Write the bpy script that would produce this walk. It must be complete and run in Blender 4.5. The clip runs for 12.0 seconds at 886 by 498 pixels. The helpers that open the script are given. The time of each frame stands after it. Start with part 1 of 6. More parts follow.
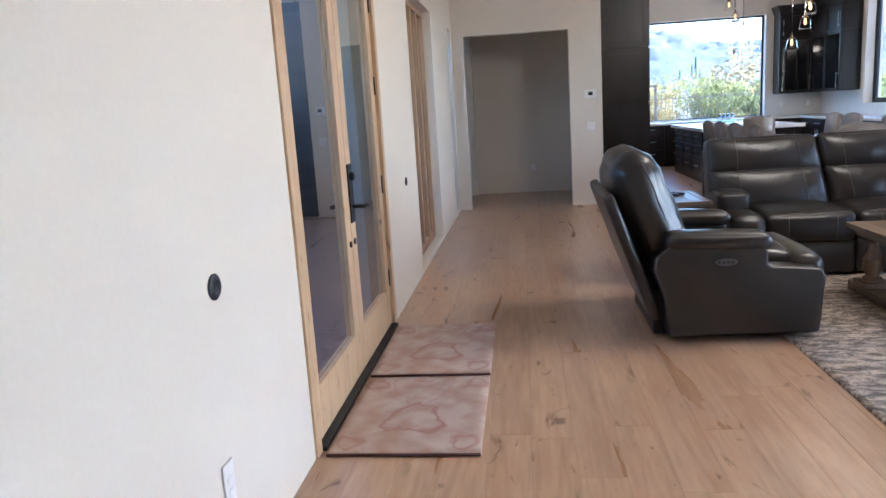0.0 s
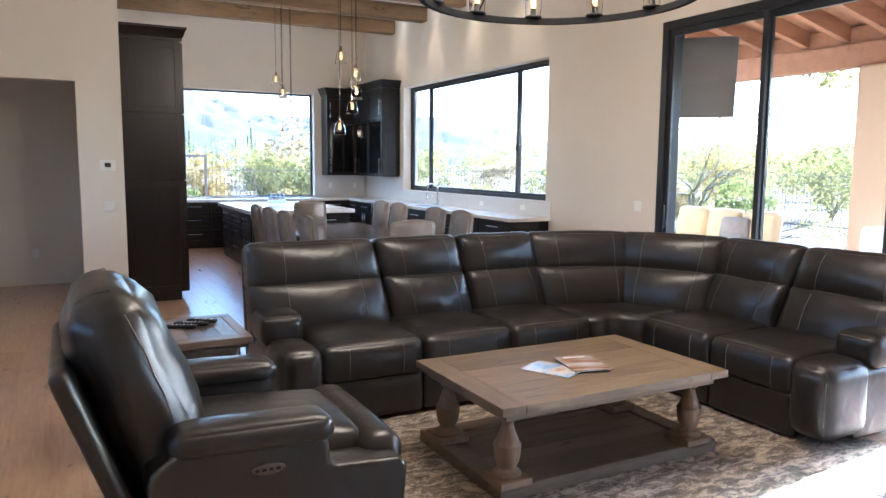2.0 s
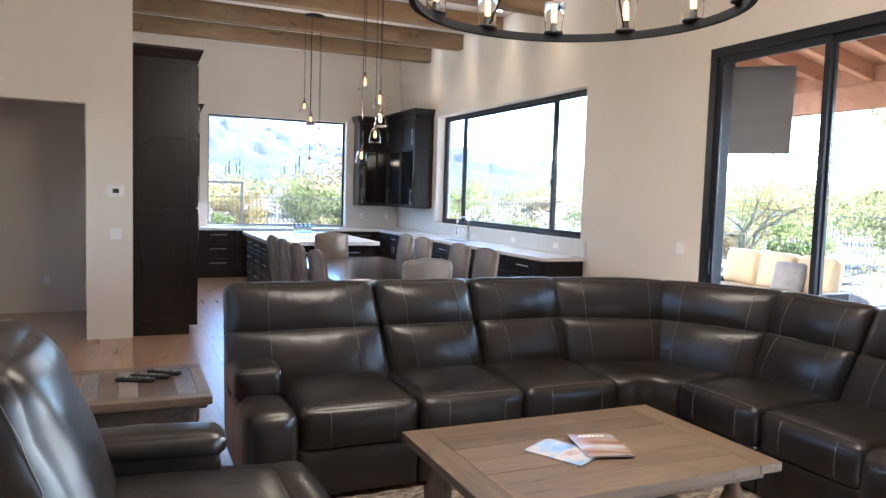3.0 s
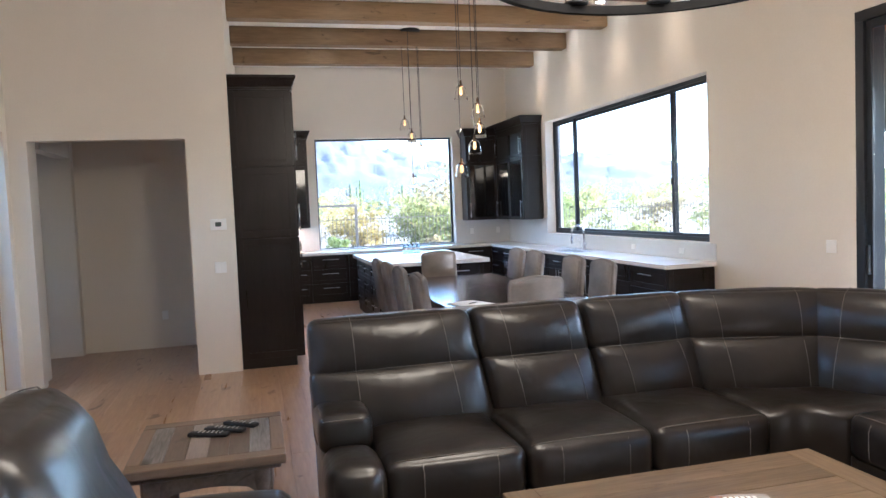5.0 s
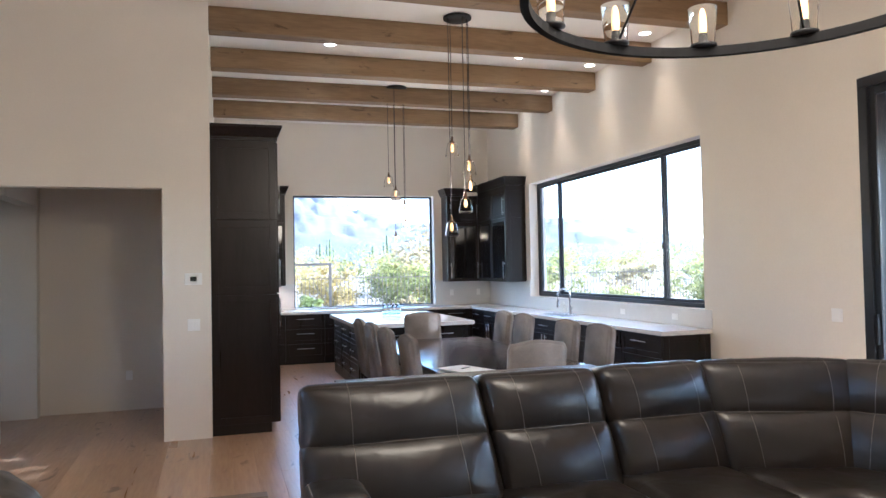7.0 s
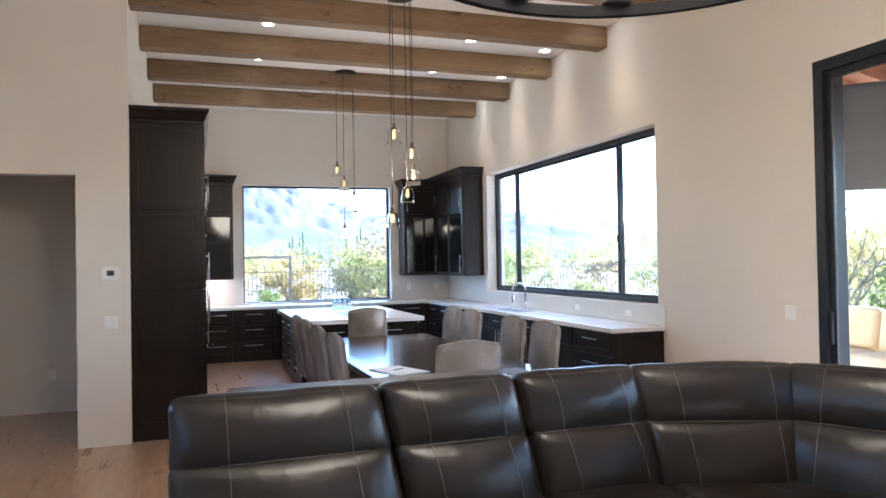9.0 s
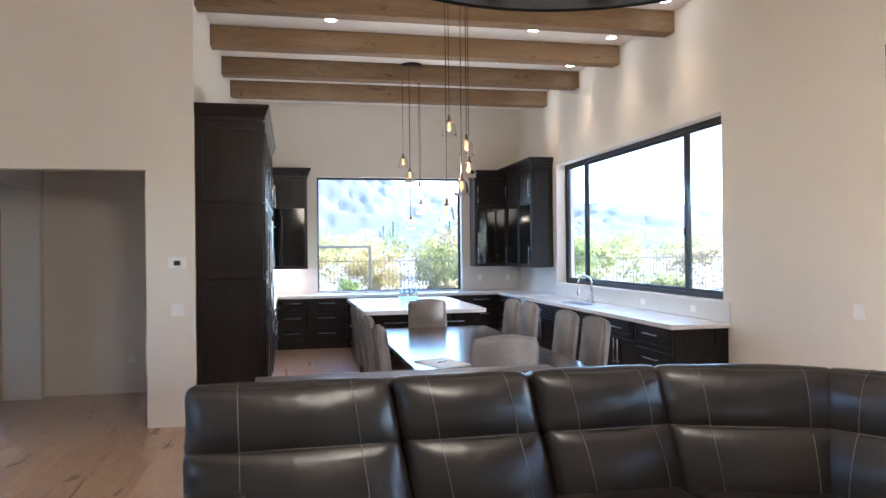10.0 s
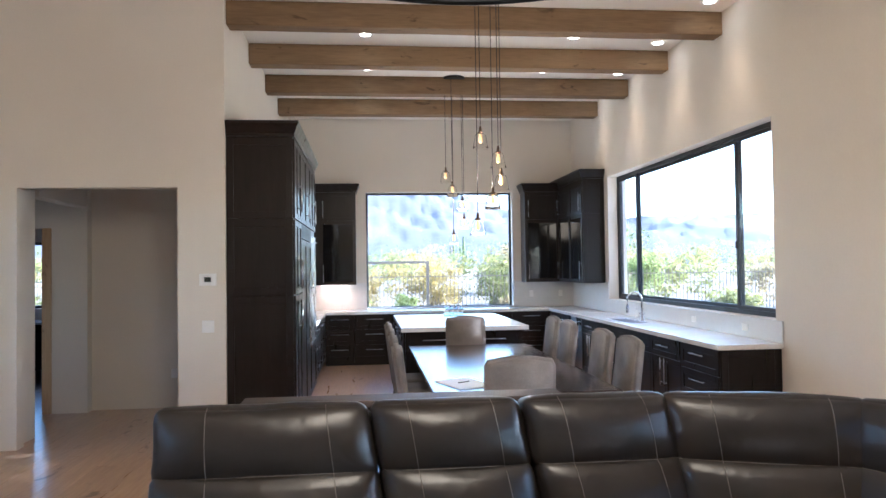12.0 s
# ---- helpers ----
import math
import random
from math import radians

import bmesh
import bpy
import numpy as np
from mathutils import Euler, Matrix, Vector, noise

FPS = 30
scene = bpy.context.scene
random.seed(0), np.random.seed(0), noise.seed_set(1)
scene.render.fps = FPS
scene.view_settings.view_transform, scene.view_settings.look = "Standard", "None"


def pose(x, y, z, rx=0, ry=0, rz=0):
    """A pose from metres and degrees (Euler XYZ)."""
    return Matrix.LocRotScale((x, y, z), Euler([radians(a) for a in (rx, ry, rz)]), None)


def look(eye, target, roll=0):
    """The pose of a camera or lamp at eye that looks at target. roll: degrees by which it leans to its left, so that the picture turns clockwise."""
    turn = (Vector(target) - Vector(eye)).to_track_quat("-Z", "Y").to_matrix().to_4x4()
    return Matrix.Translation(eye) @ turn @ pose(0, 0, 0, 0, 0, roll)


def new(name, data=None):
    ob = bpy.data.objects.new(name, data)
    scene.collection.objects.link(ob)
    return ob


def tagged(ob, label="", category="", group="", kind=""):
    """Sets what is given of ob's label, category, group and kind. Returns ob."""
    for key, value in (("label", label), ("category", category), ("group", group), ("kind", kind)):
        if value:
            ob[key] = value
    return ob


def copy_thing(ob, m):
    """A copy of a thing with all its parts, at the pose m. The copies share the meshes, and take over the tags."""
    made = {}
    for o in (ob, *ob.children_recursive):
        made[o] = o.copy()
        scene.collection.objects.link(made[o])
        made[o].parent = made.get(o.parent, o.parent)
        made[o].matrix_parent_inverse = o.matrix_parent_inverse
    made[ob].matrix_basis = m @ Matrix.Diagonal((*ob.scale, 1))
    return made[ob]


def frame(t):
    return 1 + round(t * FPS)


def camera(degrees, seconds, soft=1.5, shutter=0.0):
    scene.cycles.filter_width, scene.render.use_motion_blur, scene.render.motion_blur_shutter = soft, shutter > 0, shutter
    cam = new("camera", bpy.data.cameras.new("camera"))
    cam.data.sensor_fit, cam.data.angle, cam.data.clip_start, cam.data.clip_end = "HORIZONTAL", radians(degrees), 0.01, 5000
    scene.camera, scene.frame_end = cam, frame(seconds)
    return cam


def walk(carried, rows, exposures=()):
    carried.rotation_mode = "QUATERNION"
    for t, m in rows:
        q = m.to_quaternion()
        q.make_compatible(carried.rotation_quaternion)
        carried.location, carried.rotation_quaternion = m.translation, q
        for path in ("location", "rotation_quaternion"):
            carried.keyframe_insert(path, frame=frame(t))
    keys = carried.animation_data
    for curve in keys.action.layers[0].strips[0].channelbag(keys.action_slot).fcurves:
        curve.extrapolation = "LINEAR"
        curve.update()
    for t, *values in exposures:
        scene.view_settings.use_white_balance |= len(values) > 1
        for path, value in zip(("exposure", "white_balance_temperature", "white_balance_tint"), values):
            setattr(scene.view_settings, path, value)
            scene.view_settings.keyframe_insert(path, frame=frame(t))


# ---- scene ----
cam = camera(63.2, 12.0)
PATH = [
    (0, (1.019, 1.589, 1.482), (0.785, 3.539, 1.104), -3.6),
    (0.5, (1.095, 2.127, 1.574), (1.297, 4.086, 1.226), -3.1),
    (1, (1.216, 2.552, 1.585), (1.708, 4.464, 1.266), -2.9),
    (1.5, (1.422, 2.941, 1.614), (2.155, 4.781, 1.337), -1.6),
    (2, (1.564, 3.343, 1.622), (2.484, 5.103, 1.389), 0.5),
    (2.5, (1.838, 3.576, 1.586), (2.796, 5.321, 1.398), 1.7),
    (3, (2.055, 3.789, 1.655), (2.867, 5.611, 1.504), 1.8),
    (3.5, (2.202, 4.048, 1.678), (2.863, 5.932, 1.561), 1.7),
    (3.7, (2.255, 4.102, 1.673), (2.863, 6.004, 1.56), 1.5),
    (5.3, (2.374, 4.311, 1.673), (2.875, 6.244, 1.559), -2.8),
    (5.5, (2.339, 4.368, 1.651), (2.903, 6.285, 1.56), -2.0),
    (6, (2.382, 4.423, 1.634), (2.88, 6.36, 1.619), -0.7),
    (6.5, (2.278, 4.551, 1.676), (2.831, 6.473, 1.707), -1.0),
    (6.7, (2.25, 4.591, 1.647), (2.844, 6.5, 1.692), -1.1),
    (8.3, (2.493, 4.758, 1.651), (3.01, 6.689, 1.716), -0.9),
    (8.5, (2.55, 4.795, 1.635), (3.103, 6.716, 1.687), -1.0),
    (9, (2.727, 4.932, 1.65), (3.377, 6.823, 1.681), -1.0),
    (9.5, (2.989, 4.866, 1.662), (3.511, 6.797, 1.655), -0.8),
    (10, (3.085, 4.836, 1.676), (3.493, 6.794, 1.681), -0.6),
    (10.5, (3.07, 4.844, 1.688), (3.439, 6.809, 1.737), -0.6),
    (11, (3.049, 4.923, 1.675), (3.458, 6.88, 1.738), -0.7),
    (11.5, (3.244, 4.958, 1.649), (3.547, 6.934, 1.695), -0.8),
    (12, (3.525, 4.977, 1.678), (3.736, 6.965, 1.727), -0.8),
]
EXPOSURES = [(0.0, 2.9, 4500, 10), (0.5, 3.12, 4720, 10), (1.0, 3.1, 4760, 10), (2.0, 3.08, 4800, 10), (2.5, 3.05, 4800, 10), (3.5, 3.1, 4780, 10), (6.0, 3.1, 4780, 10), (8.5, 3.04, 4760, 10), (9.5, 3.08, 4750, 10), (12.0, 3.03, 4800, 10)]
walk(cam, [(t, look(eye, target, roll)) for t, eye, target, roll in PATH], EXPOSURES)

# ---- world, sun, large lights ----
SUN_EL, SUN_TRAVEL = 22.3, (-1.0, -0.09)
world = bpy.data.worlds.new("world")
scene.world = world
world.use_nodes = True
wn = world.node_tree.nodes
sky = wn.new("ShaderNodeTexSky")
sky.sky_type, sky.sun_disc = "NISHITA", False
sky.sun_elevation = radians(SUN_EL)
sky.sun_rotation = math.atan2(-SUN_TRAVEL[0], -SUN_TRAVEL[1])
sky.air_density, sky.dust_density, sky.ozone_density = 1.0, 0.7, 1.2
wn["Background"].inputs["Strength"].default_value = 0.15
world.node_tree.links.new(sky.outputs[0], wn["Background"].inputs["Color"])
sun = new("sun", bpy.data.lights.new("sun", "SUN"))
sun.data.energy, sun.data.angle, sun.data.color = 5.0, radians(0.5), (1.0, 0.93, 0.82)
sun.matrix_world = look((0, 0, 30), (SUN_TRAVEL[0] * 10, SUN_TRAVEL[1] * 10, 30 - 10.04 * math.tan(radians(SUN_EL))))


# ---- materials ----
def material(name):
    m = bpy.data.materials.new(name)
    m.use_nodes = True
    nt = m.node_tree
    return m, nt, nt.nodes["Principled BSDF"]


def surface(name, dark, light, rough=0.5, metal=0.0, big=1.5, fine=40.0, stretch=(1, 1, 1), bump=0.1, bump_scale=None, coat=0.0,
            random_mix=0.0, rough_var=0.1, dist=0.01, spec=0.5):
    """A surface with two scales of colour variation, uneven gloss and fine relief."""
    m, nt, bsdf = material(name)
    N, K = nt.nodes, nt.links.new
    co = N.new("ShaderNodeTexCoord")
    mp = N.new("ShaderNodeMapping")
    mp.inputs["Scale"].default_value = stretch
    K(co.outputs["Object"], mp.inputs["Vector"])
    n1, n2 = N.new("ShaderNodeTexNoise"), N.new("ShaderNodeTexNoise")
    n1.inputs["Scale"].default_value, n1.inputs["Detail"].default_value = big, 4
    n2.inputs["Scale"].default_value, n2.inputs["Detail"].default_value = fine, 6
    for n in (n1, n2):
        K(mp.outputs[0], n.inputs["Vector"])
    mix = N.new("ShaderNodeMath")
    mix.operation = "MULTIPLY_ADD"
    K(n1.outputs["Fac"], mix.inputs[0])
    mix.inputs[1].default_value = 0.6
    half = N.new("ShaderNodeMath")
    half.operation = "MULTIPLY"
    half.inputs[1].default_value = 0.4
    K(n2.outputs["Fac"], half.inputs[0])
    K(half.outputs[0], mix.inputs[2])
    last = mix.outputs[0]
    if random_mix:
        info = N.new("ShaderNodeObjectInfo")
        sh = N.new("ShaderNodeMath")
        sh.operation = "MULTIPLY_ADD"
        K(info.outputs["Random"], sh.inputs[0])
        sh.inputs[1].default_value = random_mix
        sub = N.new("ShaderNodeMath")
        sub.operation = "SUBTRACT"
        K(last, sub.inputs[0])
        sub.inputs[1].default_value = random_mix / 2
        K(sub.outputs[0], sh.inputs[2])
        last = sh.outputs[0]
    ramp = N.new("ShaderNodeValToRGB")
    ramp.color_ramp.elements[0].position, ramp.color_ramp.elements[1].position = 0.3, 0.7
    ramp.color_ramp.elements[0].color, ramp.color_ramp.elements[1].color = (*dark, 1), (*light, 1)
    K(last, ramp.inputs[0])
    K(ramp.outputs[0], bsdf.inputs["Base Color"])
    rr = N.new("ShaderNodeMapRange")
    rr.inputs["To Min"].default_value, rr.inputs["To Max"].default_value = max(0.02, rough - rough_var), min(1, rough + rough_var)
    K(n1.outputs["Fac"], rr.inputs["Value"])
    K(rr.outputs[0], bsdf.inputs["Roughness"])
    bsdf.inputs["Metallic"].default_value = metal
    bsdf.inputs["Coat Weight"].default_value = coat
    bsdf.inputs["Specular IOR Level"].default_value = spec
    if bump:
        b = N.new("ShaderNodeBump")
        b.inputs["Strength"].default_value, b.inputs["Distance"].default_value = bump, dist
        src = n2
        if bump_scale:
            src = N.new("ShaderNodeTexNoise")
            src.inputs["Scale"].default_value, src.inputs["Detail"].default_value = bump_scale, 5
            K(mp.outputs[0], src.inputs["Vector"])
        K(src.outputs["Fac"], b.inputs["Height"])
        K(b.outputs[0], bsdf.inputs["Normal"])
    return m


def wood(name, dark, light, axis, scale=6.0, rough=0.45, ring=9.0, bump=0.15, random_mix=0.25, coat=0.0, knots=True, spec=0.5):
    """Wood with grain along the given axis, knots and a tone of its own for each piece."""
    m, nt, bsdf = material(name)
    N, K = nt.nodes, nt.links.new
    co, mp, info = N.new("ShaderNodeTexCoord"), N.new("ShaderNodeMapping"), N.new("ShaderNodeObjectInfo")
    st = [scale, scale, scale]
    st["xyz".index(axis)] = scale * 0.09
    mp.inputs["Scale"].default_value = st
    off = N.new("ShaderNodeVectorMath")
    off.operation = "MULTIPLY_ADD"
    K(info.outputs["Random"], off.inputs[0])
    off.inputs[1].default_value = (37, 53, 71)
    K(co.outputs["Object"], off.inputs[2])
    K(off.outputs[0], mp.inputs["Vector"])
    n1 = N.new("ShaderNodeTexNoise")
    n1.inputs["Scale"].default_value, n1.inputs["Detail"].default_value, n1.inputs["Distortion"].default_value = 1.2, 5, 0.8
    K(mp.outputs[0], n1.inputs["Vector"])
    n2 = N.new("ShaderNodeTexNoise")
    n2.inputs["Scale"].default_value, n2.inputs["Detail"].default_value = ring, 8
    K(mp.outputs[0], n2.inputs["Vector"])
    mix = N.new("ShaderNodeMix")
    mix.inputs[0].default_value = 0.45
    K(n1.outputs["Fac"], mix.inputs[2])
    K(n2.outputs["Fac"], mix.inputs[3])
    ad = N.new("ShaderNodeMath")
    ad.operation = "MULTIPLY_ADD"
    K(info.outputs["Random"], ad.inputs[0])
    ad.inputs[1].default_value = random_mix
    sub = N.new("ShaderNodeMath")
    sub.operation = "SUBTRACT"
    K(mix.outputs[0], sub.inputs[0])
    sub.inputs[1].default_value = random_mix / 2
    K(sub.outputs[0], ad.inputs[2])
    ramp = N.new("ShaderNodeValToRGB")
    ramp.color_ramp.elements[0].position, ramp.color_ramp.elements[1].position = 0.3, 0.68
    ramp.color_ramp.elements[0].color, ramp.color_ramp.elements[1].color = (*dark, 1), (*light, 1)
    K(ad.outputs[0], ramp.inputs[0])
    colour = ramp.outputs[0]
    if knots:
        kn, km = N.new("ShaderNodeTexNoise"), N.new("ShaderNodeMapping")
        ks = [7.0, 7.0, 7.0]
        ks["xyz".index(axis)] = 2.6
        km.inputs["Scale"].default_value = ks
        K(off.outputs[0], km.inputs["Vector"])
        kn.inputs["Scale"].default_value, kn.inputs["Detail"].default_value, kn.inputs["Distortion"].default_value = 1.0, 3, 1.5
        K(km.outputs[0], kn.inputs["Vector"])
        kr = N.new("ShaderNodeValToRGB")
        kr.color_ramp.elements[0].position, kr.color_ramp.elements[1].position = 0.65, 0.74
        kr.color_ramp.elements[0].color, kr.color_ramp.elements[1].color = (0, 0, 0, 1), (0.8, 0.8, 0.8, 1)
        K(kn.outputs["Fac"], kr.inputs[0])
        kx = N.new("ShaderNodeMix")
        kx.data_type = "RGBA"
        K(kr.outputs[0], kx.inputs[0])
        K(colour, kx.inputs[6])
        kx.inputs[7].default_value = (dark[0] * 0.3, dark[1] * 0.28, dark[2] * 0.25, 1)
        colour = kx.outputs[2]
    K(colour, bsdf.inputs["Base Color"])
    rr = N.new("ShaderNodeMapRange")
    rr.inputs["To Min"].default_value, rr.inputs["To Max"].default_value = rough - 0.08, rough + 0.12
    K(n1.outputs["Fac"], rr.inputs["Value"])
    K(rr.outputs[0], bsdf.inputs["Roughness"])
    bsdf.inputs["Coat Weight"].default_value = coat
    bsdf.inputs["Coat Roughness"].default_value = 0.12
    bsdf.inputs["Specular IOR Level"].default_value = spec
    b = N.new("ShaderNodeBump")
    b.inputs["Strength"].default_value, b.inputs["Distance"].default_value = bump, 0.004
    K(n2.outputs["Fac"], b.inputs["Height"])
    K(b.outputs[0], bsdf.inputs["Normal"])
    return m


def glow(name, colour, strength):
    m, nt, bsdf = material(name)
    bsdf.inputs["Emission Color"].default_value = (*colour, 1)
    bsdf.inputs["Emission Strength"].default_value = strength
    bsdf.inputs["Base Color"].default_value = (*colour, 1)
    return m


def glass(name, tint=(1, 1, 1), ior=1.45, rough=0.0):
    m, nt, bsdf = material(name)
    bsdf.inputs["Base Color"].default_value = (*tint, 1)
    bsdf.inputs["Transmission Weight"].default_value = 1.0
    bsdf.inputs["Roughness"].default_value = rough
    bsdf.inputs["IOR"].default_value = ior
    return m


def leather(name):
    """Dark brown top-grain leather: pebbled grain, soft creases, worn sheen."""
    m, nt, bsdf = material(name)
    N, K = nt.nodes, nt.links.new
    co = N.new("ShaderNodeTexCoord")
    n1 = N.new("ShaderNodeTexNoise")
    n1.inputs["Scale"].default_value, n1.inputs["Detail"].default_value = 3.5, 2
    v = N.new("ShaderNodeTexVoronoi")
    v.inputs["Scale"].default_value = 260
    w = N.new("ShaderNodeTexNoise")
    w.inputs["Scale"].default_value, w.inputs["Detail"].default_value, w.inputs["Distortion"].default_value = 7, 1.5, 0.6
    for n in (n1, v, w):
        K(co.outputs["Object"], n.inputs["Vector"])
    ramp = N.new("ShaderNodeValToRGB")
    ramp.color_ramp.elements[0].position, ramp.color_ramp.elements[1].position = 0.35, 0.72
    ramp.color_ramp.elements[0].color, ramp.color_ramp.elements[1].color = (0.0138, 0.0118, 0.0108, 1), (0.0235, 0.0192, 0.0166, 1)
    K(n1.outputs["Fac"], ramp.inputs[0])
    K(ramp.outputs[0], bsdf.inputs["Base Color"])
    rr = N.new("ShaderNodeMapRange")
    rr.inputs["To Min"].default_value, rr.inputs["To Max"].default_value = 0.285, 0.33
    K(n1.outputs["Fac"], rr.inputs["Value"])
    K(rr.outputs[0], bsdf.inputs["Roughness"])
    bsdf.inputs["Specular IOR Level"].default_value = 0.52
    b1, b2 = N.new("ShaderNodeBump"), N.new("ShaderNodeBump")
    b1.inputs["Strength"].default_value, b1.inputs["Distance"].default_value = 0.38, 0.016
    K(w.outputs["Fac"], b1.inputs["Height"])
    b2.inputs["Strength"].default_value, b2.inputs["Distance"].default_value = 0.04, 0.001
    K(v.outputs["Distance"], b2.inputs["Height"])
    K(b1.outputs[0], b2.inputs["Normal"])
    K(b2.outputs[0], bsdf.inputs["Normal"])
    return m


M_BRONZE = surface("aged_bronze", (0.10, 0.065, 0.04), (0.17, 0.115, 0.07), 0.42, metal=0.7, big=8, fine=150, bump=0.05)
M_WALL = surface("wall_paint", (0.70, 0.645, 0.56), (0.76, 0.705, 0.62), 0.75, big=0.8, fine=60, bump=0.12, bump_scale=35, dist=0.004)
M_CEIL = surface("ceiling_paint", (0.80, 0.765, 0.71), (0.85, 0.82, 0.765), 0.8, big=0.8, fine=50, bump=0.1, dist=0.003)
M_FLOOR = wood("oak_floor", (0.345, 0.207, 0.118), (0.535, 0.36, 0.225), "y", 5.0, 0.29, random_mix=0.07)
M_FLOOR.node_tree.nodes["Principled BSDF"].inputs["Coat Weight"].default_value = 0.4
M_FLOOR.node_tree.nodes["Principled BSDF"].inputs["Coat Roughness"].default_value = 0.24
M_BEAM = wood("beam_timber", (0.14, 0.085, 0.038), (0.255, 0.165, 0.08), "x", 7.0, 0.65, bump=0.4)
M_DOORWOOD = wood("alder_door", (0.42, 0.27, 0.14), (0.60, 0.43, 0.25), "z", 6.0, 0.45, random_mix=0.15)
M_CAB = wood("espresso_cabinet", (0.008, 0.006, 0.0055), (0.018, 0.0125, 0.0108), "z", 8.0, 0.29, bump=0.06, random_mix=0.2, knots=False, spec=0.3)
# Brown grain tone stands in for warm light at the top of the hall.
M_HALLCEIL = wood("hall_ceiling_warm_tint", (0.30, 0.15, 0.075), (0.46, 0.25, 0.135), "x", 5.0, 0.6, bump=0.2)
M_WINWOOD = wood("window_timber", (0.29, 0.165, 0.08), (0.45, 0.285, 0.15), "z", 6.0, 0.5, random_mix=0.15)
M_TABLE = wood("weathered_table", (0.092, 0.061, 0.034), (0.212, 0.15, 0.089), "x", 8.0, 0.5, bump=0.35)
M_TABLE_Y = wood("weathered_table_across", (0.092, 0.061, 0.034), (0.212, 0.15, 0.089), "y", 8.0, 0.5, bump=0.35)
M_TURNED = wood("turned_wood", (0.115, 0.07, 0.04), (0.23, 0.152, 0.092), "z", 8.0, 0.5, bump=0.3)
M_SIDE = wood("side_table_wood", (0.07, 0.046, 0.032), (0.17, 0.118, 0.082), "y", 8.0, 0.36, bump=0.3)
M_SIDE_X = wood("side_table_wood_across", (0.07, 0.046, 0.03), (0.165, 0.113, 0.077), "x", 8.0, 0.36, bump=0.3)
M_TBASE = wood("table_base_wood", (0.09, 0.064, 0.042), (0.19, 0.138, 0.094), "x", 8.0, 0.5, bump=0.3)
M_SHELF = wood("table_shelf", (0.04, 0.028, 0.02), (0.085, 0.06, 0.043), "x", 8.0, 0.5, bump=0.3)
M_DINING = wood("dining_wood", (0.018, 0.010, 0.007), (0.045, 0.026, 0.018), "y", 6.0, 0.2, bump=0.04, knots=False, coat=0.4)
M_QUARTZ = surface("white_quartz", (0.72, 0.71, 0.69), (0.82, 0.81, 0.79), 0.18, big=1.2, fine=25, bump=0.0)
M_TILE = surface("backsplash_tile", (0.66, 0.65, 0.63), (0.74, 0.73, 0.71), 0.2, big=2, fine=30, bump=0.03)
M_BLACK = surface("black_metal", (0.010, 0.010, 0.011), (0.018, 0.018, 0.020), 0.5, metal=0.0, big=4, fine=90, bump=0.04, spec=0.3)
M_FRAME = surface("dark_bronze_frame", (0.015, 0.017, 0.021), (0.024, 0.027, 0.033), 0.4, metal=0.0, big=2, fine=80, bump=0.03, spec=0.35)
M_STEEL = surface("brushed_steel", (0.48, 0.48, 0.49), (0.62, 0.62, 0.63), 0.28, metal=1.0, big=3, fine=120, stretch=(1, 12, 1), bump=0.04)
M_LEATHER = leather("dark_leather")
M_STITCH = surface("stitching", (0.11, 0.098, 0.085), (0.18, 0.165, 0.148), 0.7, big=20, fine=300, bump=0.3)
M_FABRIC = surface("greige_upholstery", (0.15, 0.132, 0.118), (0.285, 0.255, 0.232), 0.85, big=7, fine=180, bump=0.3, dist=0.003)
M_WHITE = surface("white_plastic", (0.82, 0.81, 0.78), (0.87, 0.86, 0.84), 0.4, big=5, fine=60, bump=0.02)
M_GLASS = glass("window_glass", ior=1.14)
M_DOORGLASS = glass("door_glass", ior=1.5)
M_BULBGLASS = glass("lamp_glass", (0.98, 0.97, 0.95), 1.07)
M_BULB = glow("bulb_filament", (1.0, 0.52, 0.17), 0.22)
M_LED = glow("recessed_led", (1.0, 0.84, 0.62), 4.0)


# ---- building helpers ----
def finish(name, bm, mat, parent=None, smooth=False, label="", category="", kind="", group=""):
    bmesh.ops.recalc_face_normals(bm, faces=bm.faces)
    me = bpy.data.meshes.new(name)
    bm.to_mesh(me)
    bm.free()
    if mat:
        me.materials.append(mat)
    if smooth:
        for p in me.polygons:
            p.use_smooth = True
    ob = new(name, me)
    if parent:
        ob.parent = parent
    return tagged(ob, label, category, group, kind)


def add_box(bm, lo, hi, bevel=0.0, seg=2, m=None):
    lo, hi = Vector(lo), Vector(hi)
    geo = bmesh.ops.create_cube(bm, size=1.0)
    vs = geo["verts"]
    for v in vs:
        v.co = Vector(((v.co.x + 0.5) * (hi.x - lo.x) + lo.x, (v.co.y + 0.5) * (hi.y - lo.y) + lo.y, (v.co.z + 0.5) * (hi.z - lo.z) + lo.z))
    if bevel:
        edges = list({e for v in vs for e in v.link_edges})
        out = bmesh.ops.bevel(bm, geom=edges, offset=bevel, segments=seg, affect="EDGES", profile=0.5)
        vs = list({v for f in out["faces"] for v in f.verts} | {v for v in vs if v.is_valid})
    if m:
        bmesh.ops.transform(bm, matrix=m, verts=[v for v in vs if v.is_valid])


def box(name, lo, hi, mat, parent=None, bevel=0.004, seg=2, m=None, **tags):
    bm = bmesh.new()
    add_box(bm, lo, hi, bevel, seg)
    if m:
        bm.transform(m)
    return finish(name, bm, mat, parent, False, **tags)


